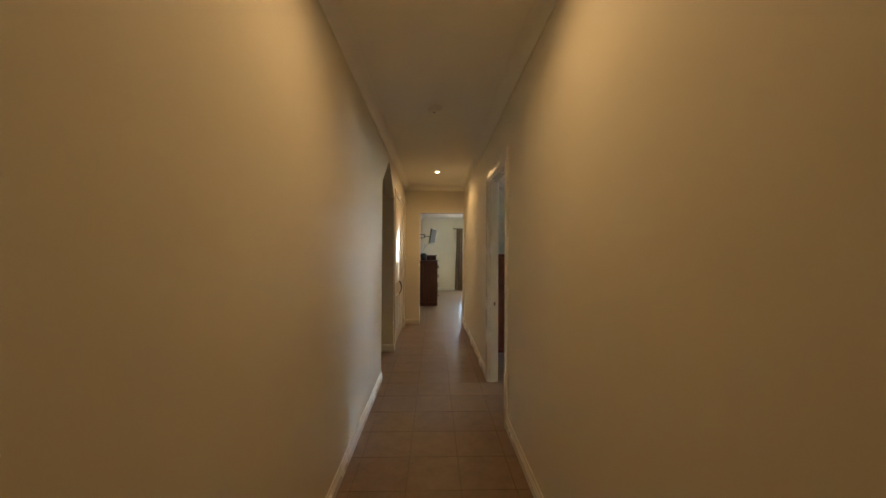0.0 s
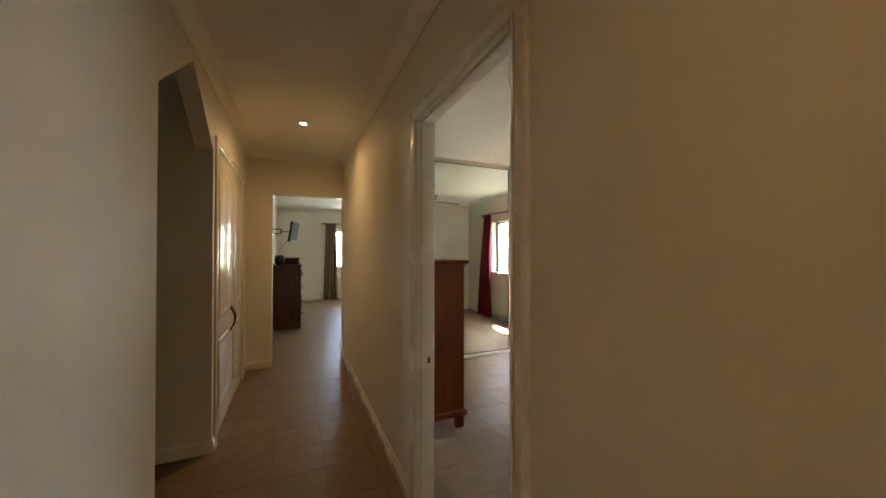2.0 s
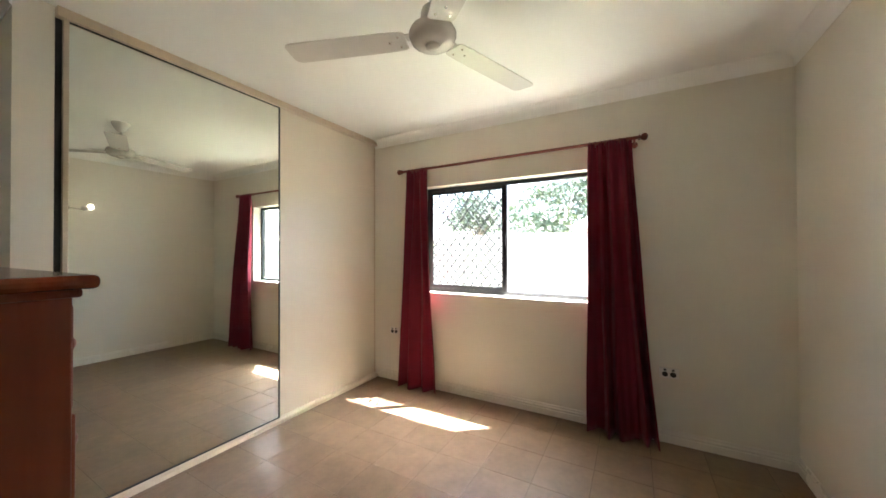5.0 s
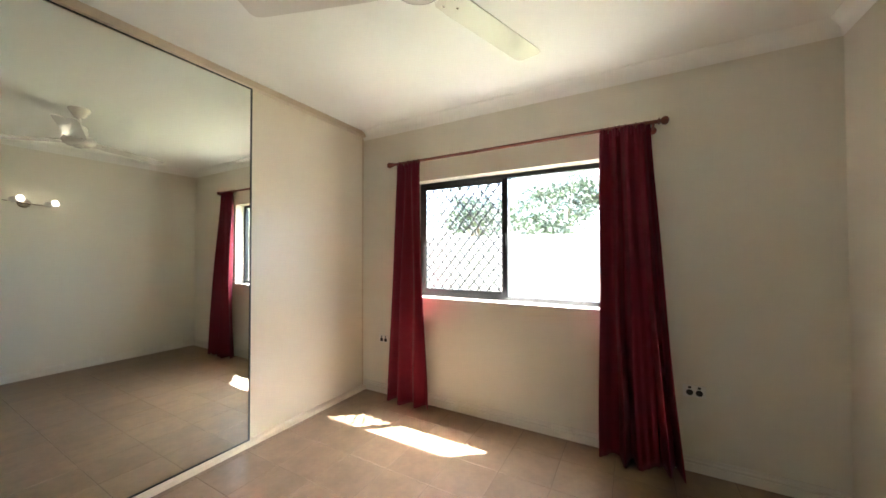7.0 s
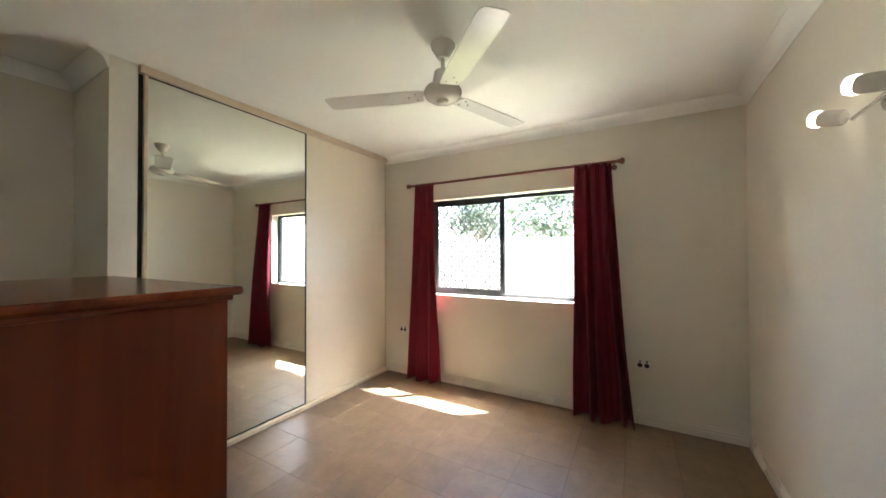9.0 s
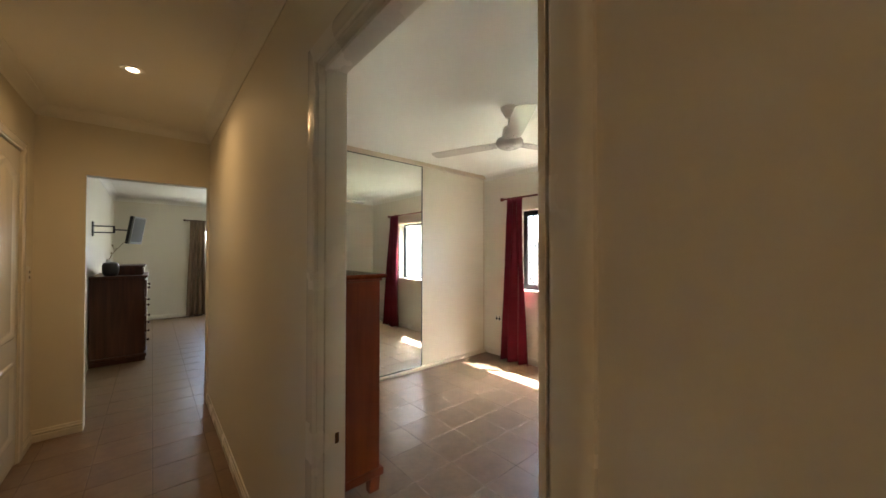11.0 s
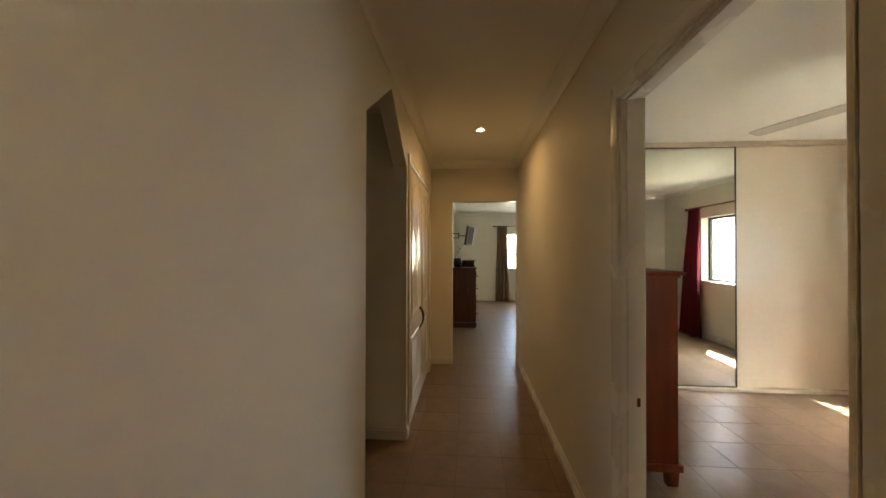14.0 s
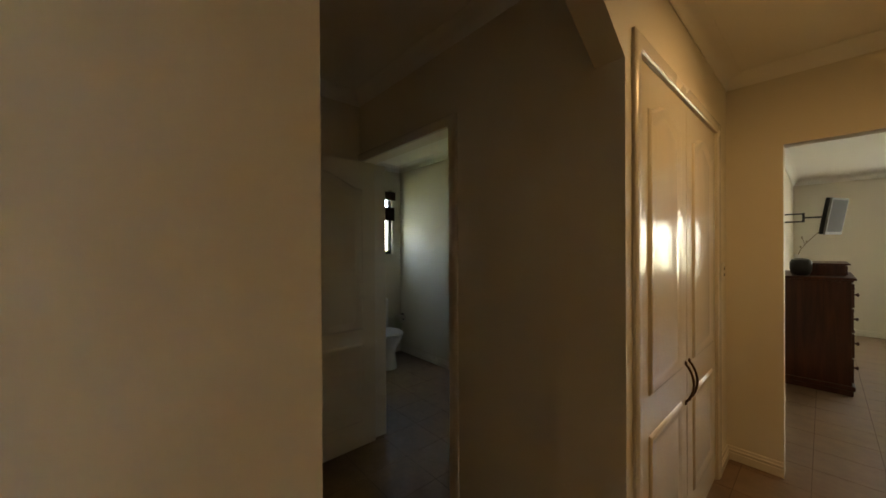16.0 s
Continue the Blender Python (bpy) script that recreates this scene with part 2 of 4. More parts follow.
# ---- the large structure ----
CEIL = 2.55
HW, HE = -0.217, 0.878          # hall walls
DOOR_S, DOOR_N, HEAD = 2.922, 3.78, 2.06
END_Y = 6.602
RE, RS, RN = 4.148, 2.67, 5.988  # bedroom east and south walls, wardrobe front
EAST_B = 0.969                 # bedroom side of the hall wall
BACK = -1.6
FAR_N, FAR_W, FAR_E = 12.15, -0.13, 4.9

wall_hall_west = structure("wall_hall_west", prism(bmesh.new(), [
    (BACK, -0.02), (3.83, -0.02), (3.83, 2.06), (4.343, 2.41), (4.855, 2.06), (4.855, -0.02), (4.98, -0.02), (4.98, 2.12), (6.27, 2.12),
    (6.27, -0.02), (END_Y, -0.02), (END_Y, CEIL), (BACK, CEIL)], "x", HW - 0.1, HW), WALL, "cream painted hall wall with a gabled opening", "wall")
wall_hall_east = structure("wall_hall_east", prism(bmesh.new(), [
    (BACK, -0.02), (DOOR_S, -0.02), (DOOR_S, HEAD), (DOOR_N, HEAD), (DOOR_N, -0.02), (END_Y, -0.02), (END_Y, CEIL), (BACK, CEIL)], "x", HE, EAST_B),
    WALL, "cream painted hall wall with a bedroom doorway", "wall")
wall_hall_end = structure("wall_hall_end", prism(bmesh.new(), [
    (-0.95, -0.02), (0.056, -0.02), (0.056, 2.058), (0.862, 2.058), (0.862, -0.02), (5.0, -0.02), (5.0, CEIL), (-0.95, CEIL)], "y", END_Y, END_Y + 0.1),
    WALL, "cream painted end wall with an open doorway", "wall")
structure("wall_hall_back", boxes((HW - 0.1, EAST_B, BACK - 0.1, BACK, -0.02, CEIL)), WALL, "plain cream painted wall closing the hall", "wall")

WIN = (3.72, 5.395, 0.932, 1.99)  # bedroom window: y0, y1, sill, head
structure("wall_bedroom_east", holed_wall("x", RE, RE + 0.2, RS - 0.1, END_Y, WIN), WALL, "cream painted bedroom wall with a window", "wall")
structure("wall_bedroom_south", boxes((EAST_B, RE, RS - 0.1, RS, -0.02, CEIL)), WALL, "plain cream painted bedroom wall", "wall")
structure("wall_wardrobe_nib", boxes((1.66, 1.79, RN, END_Y, -0.02, CEIL)), WALL, "short cream wall beside the wardrobe", "wall")

# toilet lobby and toilet
NB_N, NB_W = 4.855, -2.06
structure("wall_lobby_north", prism(bmesh.new(), [
    (-3.8, -0.02), (-2.03, -0.02), (-2.03, HEAD), (-1.085, HEAD), (-1.085, -0.02), (HW - 0.1, -0.02), (HW - 0.1, CEIL), (-3.8, CEIL)], "y", NB_N, NB_N + 0.1),
    WALL, "cream painted lobby wall with a toilet doorway", "wall")
structure("wall_lobby_west", boxes((NB_W - 0.1, NB_W, 3.0, NB_N, -0.02, CEIL)), WALL, "plain cream painted lobby wall", "wall")
structure("wall_lobby_south", boxes((NB_W, HW - 0.1, 2.9, 3.0, -0.02, CEIL)), WALL, "plain cream painted lobby wall", "wall")
# low-y end, hidden by the open door, is added width for more light
WCW = (5.6, 6.2, 1.35, 2.15)
structure("wall_toilet_west", holed_wall("x", -3.8, -3.7, NB_N + 0.1, 6.33, WCW), WALL, "cream painted toilet wall with a small window", "wall")
structure("wall_toilet_north", boxes((-3.8, -0.95, 6.33, 6.43, -0.02, CEIL)), WALL, "plain cream painted toilet wall", "wall")
structure("wall_toilet_east", boxes((-1.05, -0.95, NB_N + 0.1, 6.33, -0.02, CEIL)), WALL, "plain cream painted toilet wall", "wall")

# far bedroom
# unseen right part of the window is added width, to brighten the room
FWIN = (1.36, 4.16, 0.89, 1.97)
structure("wall_far_west", boxes((FAR_W - 0.1, FAR_W, END_Y + 0.1, FAR_N, -0.02, CEIL)), WALL, "plain cream painted bedroom wall", "wall")
structure("wall_far_east", boxes((FAR_E, FAR_E + 0.1, END_Y + 0.1, FAR_N, -0.02, CEIL)), WALL, "plain cream painted bedroom wall", "wall")
structure("wall_far_north", holed_wall("y", FAR_N, FAR_N + 0.15, FAR_W - 0.1, FAR_E + 0.1, FWIN), WALL, "cream painted bedroom wall with a window", "wall")

structure("ceiling", prism(bmesh.new(), [(-3.9, BACK - 0.2), (RE + 0.2, BACK - 0.2), (RE + 0.2, END_Y), (5.1, END_Y), (5.1, FAR_N + 0.2), (-3.9, FAR_N + 0.2)], "z", CEIL, CEIL + 0.1), CEILING, "flat white painted plasterboard ceiling", "ceiling")
structure("roof_eave", boxes((RE + 0.2, 4.585, 0.5, 6.8, 2.36, 2.5)), RENDERED, "white boxed roof eave over the window", "eave")
floor = structure("floor", boxes((-3.9, 5.1, BACK - 0.2, FAR_N + 0.2, -0.12, -0.0015)), GROUT, "beige ceramic tiled floor with narrow grey-brown grout", "floor")


def run_profile(bm, outline, a, b, inward):
    """Lays a profile of (out from the wall, z) along a wall from a to b."""
    a, b, inward = Vector((*a, 0)), Vector((*b, 0)), Vector((*inward, 0))
    ends = [[bm.verts.new(p + inward * u + Vector((0, 0, w))) for u, w in outline] for p in (a, b)]
    bm.faces.new(ends[0])
    bm.faces.new(ends[1][::-1])
    for k in range(len(outline)):
        j = (k + 1) % len(outline)
        bm.faces.new((ends[0][k], ends[0][j], ends[1][j], ends[1][k]))


COVE = [(0, CEIL - 0.075), (0.004, CEIL - 0.078), (0.008, CEIL - 0.072)] + [
    (0.075 - 0.064 * math.cos(radians(a)), CEIL - 0.070 + 0.064 * math.sin(radians(a))) for a in (10, 26, 42, 58, 74)] + [(0.072, CEIL - 0.005), (0.079, CEIL - 0.004), (0.079, CEIL), (0, CEIL)]
SKIRT = [(0, 0.001), (0.014, 0.001), (0.014, 0.048), (0.009, 0.051), (0.009, 0.055), (0.013, 0.059), (0.013, 0.069), (0.008, 0.073), (0.008, 0.077), (0.005, 0.088), (0, 0.091)]


def runs(name, outline, mat, label, category, *lines):
    bm = bmesh.new()
    for a, b, inward in lines:
        run_profile(bm, outline, a, b, inward)
    return structure(name, bm, mat, label, category, smooth=True)


E, W, N, S = (1, 0), (-1, 0), (0, 1), (0, -1)
runs("trim_cornice_hall", COVE, CEILING, "white coved plaster cornice", "cornice",
     ((HW, BACK), (HW, END_Y), E), ((HE, BACK), (HE, END_Y), W), ((HW, END_Y), (HE, END_Y), S), ((HW, BACK), (HE, BACK), N))
runs("trim_cornice_bedroom", COVE, CEILING, "white coved plaster cornice", "cornice",
     ((RE, RS), (RE, RN + 0.05), W), ((EAST_B, RS), (RE, RS), N), ((EAST_B, RS), (EAST_B, END_Y), E), ((1.66, RN), (1.66, END_Y), W), ((EAST_B, END_Y), (1.66, END_Y), S))
runs("trim_cornice_far", COVE, CEILING, "white coved plaster cornice", "cornice",
     ((FAR_W, FAR_N), (FAR_E, FAR_N), S), ((FAR_W, END_Y + 0.1), (FAR_W, FAR_N), E), ((FAR_E, END_Y + 0.1), (FAR_E, FAR_N), W))
runs("trim_cornice_lobby", COVE, CEILING, "white coved plaster cornice", "cornice",
     ((NB_W, NB_N), (HW - 0.1, NB_N), S), ((NB_W, 3.0), (NB_W, NB_N), E), ((NB_W, 3.0), (HW - 0.1, 3.0), N), ((-3.7, 6.33), (-1.05, 6.33), S), ((-3.7, NB_N + 0.1), (-3.7, 6.33), E))
runs("baseboard_hall", SKIRT, GLOSS, "cream gloss painted timber skirting board", "skirting board",
     ((HW, BACK), (HW, 3.83), E), ((HW, 4.855), (HW, 4.915), E), ((HW, 6.335), (HW, END_Y), E), ((HW, END_Y), (0.056, END_Y), S),
     ((HE, BACK), (HE, DOOR_S - 0.07), W), ((HE, DOOR_N + 0.07), (HE, END_Y), W), ((0.862, END_Y), (HE, END_Y), S),
     ((HW - 0.1, 4.855), (HW, 4.855), S))
runs("baseboard_bedroom", SKIRT, GLOSS, "cream gloss painted timber skirting board", "skirting board",
     ((RE, RS), (RE, RN), W), ((EAST_B, RS), (RE, RS), N), ((EAST_B, 3.85), (EAST_B, END_Y), E), ((1.66, RN), (1.66, END_Y), W), ((1.66, RN), (1.79, RN), S))
runs("baseboard_far", SKIRT, GLOSS, "cream gloss painted timber skirting board", "skirting board",
     ((FAR_W, FAR_N), (FAR_E, FAR_N), S), ((FAR_W, END_Y + 0.1), (FAR_W, FAR_N), E), ((FAR_E, END_Y + 0.1), (FAR_E, FAR_N), W))
runs("baseboard_lobby", SKIRT, GLOSS, "cream gloss painted timber skirting board", "skirting board",
     ((-1.03, NB_N), (HW - 0.1, NB_N), S), ((-3.7, 6.33), (-1.05, 6.33), S), ((-3.7, NB_N + 0.1), (-3.7, 6.33), E))

# bedroom doorway: lining, stop and architraves
ARCHI = [(0, 0), (0.062, 0), (0.062, 0.010), (0.054, 0.016), (0.044, 0.018), (0.02, 0.013), (0.006, 0.013), (0, 0.008)]


def architrave(bm, axis, wall, out, a, b, head):
    """A profiled casing round an opening from a to b along a wall; out: +1 or -1, the side that it stands on."""
    def leg(edge, sign):
        rings = []
        for z in (0.001, head):
            rings.append([(edge + sign * u, wall + out * w, z + (u if z > 1 else 0)) for u, w in ARCHI])
        return rings
    left, right = leg(a - 0.004, -1), leg(b + 0.004, 1)
    chain = [left[0], left[1], right[1], right[0]]
    rows = []
    for ring in chain:
        rows.append([bm.verts.new((w, u, z) if axis == "x" else (u, w, z)) for u, w, z in ring])
    for low, high in zip(rows, rows[1:]):
        for k in range(len(ARCHI)):
            j = (k + 1) % len(ARCHI)
            bm.faces.new((low[k], low[j], high[j], high[k]))
    bm.faces.new(rows[0])
    bm.faces.new(rows[-1])
    return bm


structure("trim_doorway_hall", architrave(bmesh.new(), "x", HE, -1, DOOR_S, DOOR_N, HEAD), GLOSS, "cream gloss moulded architrave round the bedroom doorway", "architrave", True)
structure("trim_doorway_bedroom", architrave(bmesh.new(), "x", EAST_B, 1, DOOR_S, DOOR_N, HEAD), GLOSS, "cream gloss moulded architrave round the bedroom doorway", "architrave", True)
structure("trim_door_lining", boxes(
    (HE - 0.002, EAST_B + 0.002, DOOR_N - 0.004, DOOR_N + 0.001, -0.001, HEAD - 0.004), (HE - 0.012, EAST_B + 0.002, DOOR_S - 0.001, DOOR_S + 0.010, -0.001, HEAD - 0.004),
    (HE - 0.002, EAST_B + 0.002, DOOR_S, DOOR_N, HEAD - 0.006, HEAD + 0.001),
    (HE + 0.02, HE + 0.055, DOOR_N - 0.016, DOOR_N - 0.004, 0.001, HEAD - 0.018), (HE + 0.02, HE + 0.055, DOOR_S + 0.010, DOOR_S + 0.020, 0.001, HEAD - 0.018),
    (HE + 0.02, HE + 0.055, DOOR_S + 0.004, DOOR_N - 0.004, HEAD - 0.018, HEAD - 0.006)), GLOSS, "cream gloss painted door lining with stop", "door frame")
structure("trim_end_opening", boxes((0.054, 0.864, END_Y - 0.006, END_Y + 0.1, 2.051, 2.059), bevel=0.002), GLOSS, "thin painted edge along the doorway's head", "trim")
structure("trim_doorway_lobby", architrave(bmesh.new(), "y", NB_N, -1, -2.03, -1.085, HEAD), GLOSS, "cream painted architrave round the toilet doorway", "architrave", True)

# ---- doors ----


def panelled_face(bm, u0, u1, z0, z1, face, out, axis, arch=0.0):
    """A raised door panel in a moulded sinking; arch lifts the middle of its upper edge."""
    def ring(inset, depth):
        pts = [(u0 + inset, z0 + inset), (u1 - inset, z0 + inset)]
        steps = 10 if arch else 1
        for k in range(steps + 1):
            f = k / steps
            u = u1 - inset + (u0 - u1 + 2 * inset) * f
            swell = 0.0
            if arch:
                s = abs(2 * f - 1)
                swell = arch * (1 - (3 * s * s - 2 * s**3))
            pts.append((u, z1 - inset + swell - arch))
        d = face + out * depth
        return [bm.verts.new((d, u, w) if axis == "x" else (u, d, w)) for u, w in pts]
    rings = [ring(-0.010, 0.0), ring(0.001, 0.010), ring(0.007, 0.011), ring(0.034, 0.001), ring(0.052, 0.001), ring(0.068, 0.004)]
    for low, high in zip(rings, rings[1:]):
        for k in range(len(low)):
            j = (k + 1) % len(low)
            bm.faces.new((low[k], low[j], high[j], high[k]))
    bm.faces.new(rings[-1])
    return bm


# linen cupboard with two panelled doors
cupboard = thing("linen_cupboard", (HW - 0.02, 5.62, 0), "built-in hall cupboard with two cream panelled doors", "cupboard")
architrave_bm = architrave(bmesh.new(), "x", HW, 1, 4.98, 6.27, 2.12)
part("casing", architrave_bm, GLOSS, cupboard, "cream gloss moulded casing", True)
part("carcass", boxes((HW - 0.55, HW - 0.13, 4.97, 6.28, 0.0, 0.02), (HW - 0.57, HW - 0.55, 4.97, 6.28, 0, 2.13)), PANEL, cupboard)
for y0, y1, pull in ((4.983, 5.623, 5.595), (5.627, 6.267, 5.66)):
    leaf = part("door", boxes((HW - 0.04, HW - 0.004, y0, y1, 0.012, 2.115), bevel=0.002), DOOR_PAINT, cupboard)
    part("upper_panel", panelled_face(bmesh.new(), y0 + 0.11, y1 - 0.11, 0.87, 2.005, HW - 0.004, 1, "x", 0.06), DOOR_PAINT, leaf, smooth=True)
    part("lower_panel", panelled_face(bmesh.new(), y0 + 0.11, y1 - 0.11, 0.20, 0.70, HW - 0.004, 1, "x"), DOOR_PAINT, leaf, smooth=True)
    bm = bmesh.new()
    tube(bm, [(HW - 0.006 + 0.036 * math.sin(math.pi * k / 10) ** 0.7, pull, 0.68 + 0.19 * k / 10) for k in range(11)], 0.0055)
    for z in (0.68, 0.87):
        lathe(bm, [(0.011, 0), (0.011, 0.004), (0.006, 0.009)], (HW - 0.005, pull, z), (1, 0, 0), 12)
    part("pull_handle", bm, BRASS, leaf, "dark bronze bow handle", True)

# bedroom door, open into the room
bedroom_door = thing("door_bedroom", (0.97, 2.925, 0), "cream panelled bedroom door standing wide open", "door")
bedroom_door["kind"] = "structure"
leaf = part("leaf", boxes((0.975, 1.79, 2.887, 2.923, 0.012, 2.045), bevel=0.002), DOOR_PAINT, bedroom_door)
for side, face in ((1, 2.923), (-1, 2.887)):
    part("upper_panel", panelled_face(bmesh.new(), 1.09, 1.675, 0.98, 1.93, face, side, "y", 0.10), DOOR_PAINT, leaf, smooth=True)
    part("lower_panel", panelled_face(bmesh.new(), 1.09, 1.675, 0.20, 0.82, face, side, "y"), DOOR_PAINT, leaf, smooth=True)
    bm = bmesh.new()
    lathe(bm, [(0.026, 0), (0.026, 0.006), (0.012, 0.012), (0.010, 0.045)], (1.725, face, 0.81), (0, side, 0), 20)
    tube(bm, [(1.725, face + side * 0.042, 0.81), (1.71, face + side * 0.05, 0.81), (1.66, face + side * 0.052, 0.808), (1.605, face + side * 0.047, 0.812)], 0.009)
    part("lever_handle", bm, CHROME, leaf, "satin chrome lever handle", True)
for z in (0.25, 1.05, 1.80):
    part("hinge", rod(bmesh.new(), (0.972, 2.936, z), (0.972, 2.936, z + 0.09), 0.007), CHROME, bedroom_door, "steel butt hinge", True)
bedroom_door.rotation_euler = (0, 0, radians(-2))
strike = single("strike_plate", boxes((0.934, 0.952, DOOR_N - 0.0065, DOOR_N - 0.0035, 0.780, 0.815), (0.937, 0.949, DOOR_N - 0.0075, DOOR_N - 0.006, 0.788, 0.808), bevel=0.0008), BRASS,
                "small dark metal strike plate on the door lining", "strike plate")

structure("trim_toilet_lining", boxes((-2.05, -2.018, 4.93, 5.045, 0.001, HEAD - 0.004), bevel=0.002), GLOSS, "cream painted door lining", "door frame")
# toilet door, folded back against the lobby wall
toilet_door = thing("door_toilet", (-1.99, 4.92, 0), "cream panelled toilet door standing open", "door")
toilet_door["kind"] = "structure"
leaf = part("leaf", boxes((-2.008, -1.972, 4.13, 4.925, 0.012, 2.05), bevel=0.002), DOOR_PAINT, toilet_door)
part("upper_panel", panelled_face(bmesh.new(), 4.24, 4.815, 0.86, 1.94, -1.972, 1, "x", 0.10), DOOR_PAINT, leaf, smooth=True)
part("lower_panel", panelled_face(bmesh.new(), 4.24, 4.815, 0.20, 0.74, -1.972, 1, "x"), DOOR_PAINT, leaf, smooth=True)
bm = bmesh.new()
lathe(bm, [(0.026, 0), (0.026, 0.006), (0.012, 0.012), (0.012, 0.04), (0.027, 0.05), (0.027, 0.065), (0.015, 0.072)], (-1.972, 4.19, 0.9), (1, 0, 0), 20)
part("door_knob", bm, CHROME, leaf, "satin chrome knob", True)

# ---- ceiling fittings ----


def downlight(x, y):
    d = thing("downlight", (x, y, CEIL), "small round white downlight, switched on, in the ceiling", "downlight", "hall downlights")
    part("trim_ring", lathe(bmesh.new(), [(0.044, -0.001), (0.052, -0.001), (0.058, -0.004), (0.054, -0.008), (0.045, -0.006)], (x, y, CEIL)), WHITE_PLASTIC, d, smooth=True)
    part("lens", lathe(bmesh.new(), [(0.044, -0.001), (0.044, -0.004), (0.02, -0.007)], (x, y, CEIL)), LAMP_GLASS, d, "glowing warm lens")


for lx, ly, _ in HALL_LIGHTS:
    downlight(lx, ly)

alarm = thing("smoke_alarm", (0.317, 3.185, CEIL), "round off-white smoke alarm on the hall ceiling", "smoke alarm")
part("base", lathe(bmesh.new(), [(0.062, -0.012), (0.066, -0.010), (0.066, 0)], (0.317, 3.185, CEIL)), WHITE_PLASTIC, alarm, smooth=True)
part("cover", lathe(bmesh.new(), [(0.02, -0.040), (0.046, -0.036), (0.058, -0.026), (0.060, -0.014), (0.05, -0.012)], (0.317, 3.185, CEIL)), WHITE_PLASTIC, alarm, smooth=True)
part("test_button", lathe(bmesh.new(), [(0.010, -0.043), (0.012, -0.040)], (0.317, 3.185, CEIL)), GREY_PLASTIC, alarm, "grey test button", True)

# ceiling fan
FX, FY, FZ = 2.545, 4.293, 2.28
fan = thing("ceiling_fan", (FX, FY, CEIL), "white three-bladed ceiling fan hanging at rest", "ceiling fan")
part("canopy", lathe(bmesh.new(), [(0.020, -0.080), (0.030, -0.076), (0.048, -0.045), (0.066, -0.014), (0.068, 0)], (FX, FY, CEIL)), FAN_WHITE, fan, smooth=True)
part("down_rod", rod(bmesh.new(), (FX, FY, CEIL - 0.07), (FX, FY, FZ + 0.08), 0.011), FAN_WHITE, fan, smooth=True)
part("rod_cover", lathe(bmesh.new(), [(0.056, 0.030), (0.056, 0.060), (0.050, 0.105), (0.044, 0.120), (0.014, 0.124)], (FX, FY, FZ)), FAN_WHITE, fan, smooth=True)
part("motor_housing", lathe(bmesh.new(), [(0.045, -0.040), (0.074, -0.038), (0.094, -0.024), (0.102, -0.004), (0.102, 0.012), (0.094, 0.026), (0.05, 0.034)], (FX, FY, FZ), sides=40), FAN_WHITE, fan, smooth=True)
part("switch_cap", lathe(bmesh.new(), [(0.006, -0.056), (0.022, -0.055), (0.030, -0.050), (0.032, -0.039), (0.05, -0.038)], (FX, FY, FZ)), FAN_WHITE, fan, smooth=True)
for angle in (109.5, 341, 226):
    bm = bmesh.new()
    outline = [(0.118, -0.046), (0.130, -0.056), (0.20, -0.062), (0.645, -0.066), (0.672, -0.060), (0.684, -0.042), (0.68, 0.044), (0.668, 0.060), (0.642, 0.066), (0.20, 0.062), (0.130, 0.056), (0.118, 0.046)]
    prism(bm, outline, "z", -0.002, 0.002)
    bmesh.ops.transform(bm, verts=bm.verts, matrix=pose(FX, FY, FZ - 0.006, 0, 0, angle) @ pose(0, 0, 0, 4, 0, 0))
    blade = part("blade", bm, FAN_WHITE, fan)
    bm = boxes((0.085, 0.215, -0.022, 0.022, -0.009, -0.004), bevel=0.002)
    bmesh.ops.transform(bm, verts=bm.verts, matrix=pose(FX, FY, FZ + 0.006, 0, 0, angle) @ pose(0, 0, 0.0085, 4, 0, 0))
    part("blade_iron", bm, FAN_WHITE, blade)
    for sx, sy in ((0.15, -0.030), (0.15, 0.030), (0.195, 0.0)):
        bm = lathe(bmesh.new(), [(0.004, -0.006), (0.006, -0.004), (0.006, -0.002)], (sx, sy, 0), sides=10)
        bmesh.ops.transform(bm, verts=bm.verts, matrix=pose(FX, FY, FZ - 0.006, 0, 0, angle) @ pose(0, 0, 0, 4, 0, 0))
        part("screw", bm, CHROME, blade, "small steel screw")

# double wall spotlight on the bedroom's south wall
LX, LZ = 2.53, 1.88
sconce = thing("wall_spotlight", (LX, RS, LZ), "chrome wall light with two lit white spot heads", "wall light")
part("back_plate", lathe(bmesh.new(), [(0.05, 0), (0.05, 0.012), (0.04, 0.022), (0.02, 0.024)], (LX, RS, LZ), (0, 1, 0)), CHROME, sconce, smooth=True)
part("cross_bar", rod(bmesh.new(), (LX - 0.15, RS + 0.045, LZ + 0.016), (LX + 0.14, RS + 0.045, LZ - 0.014), 0.007), CHROME, sconce, smooth=True)
part("stem", rod(bmesh.new(), (LX, RS + 0.02, LZ), (LX, RS + 0.046, LZ), 0.008), CHROME, sconce, smooth=True)
for dx, dz in ((-0.12, 0.012), (0.125, -0.012)):
    at = Vector((LX + dx, RS + 0.045, LZ + dz))
    way = Vector((0.72, 0.62, 0.28)).normalized()
    head = part("lamp_head", lathe(bmesh.new(), [(0.005, 0), (0.005, 0.022), (0.012, 0.024), (0.024, 0.028), (0.028, 0.036), (0.029, 0.094)], at, way), FAN_WHITE, sconce, "white enamelled spot head", True)
    part("lamp_glass", lathe(bmesh.new(), [(0.027, 0.092), (0.030, 0.095), (0.031, 0.106), (0.028, 0.120), (0.018, 0.124)], at, way), SPOT_GLASS, head, "lit frosted glass", True)

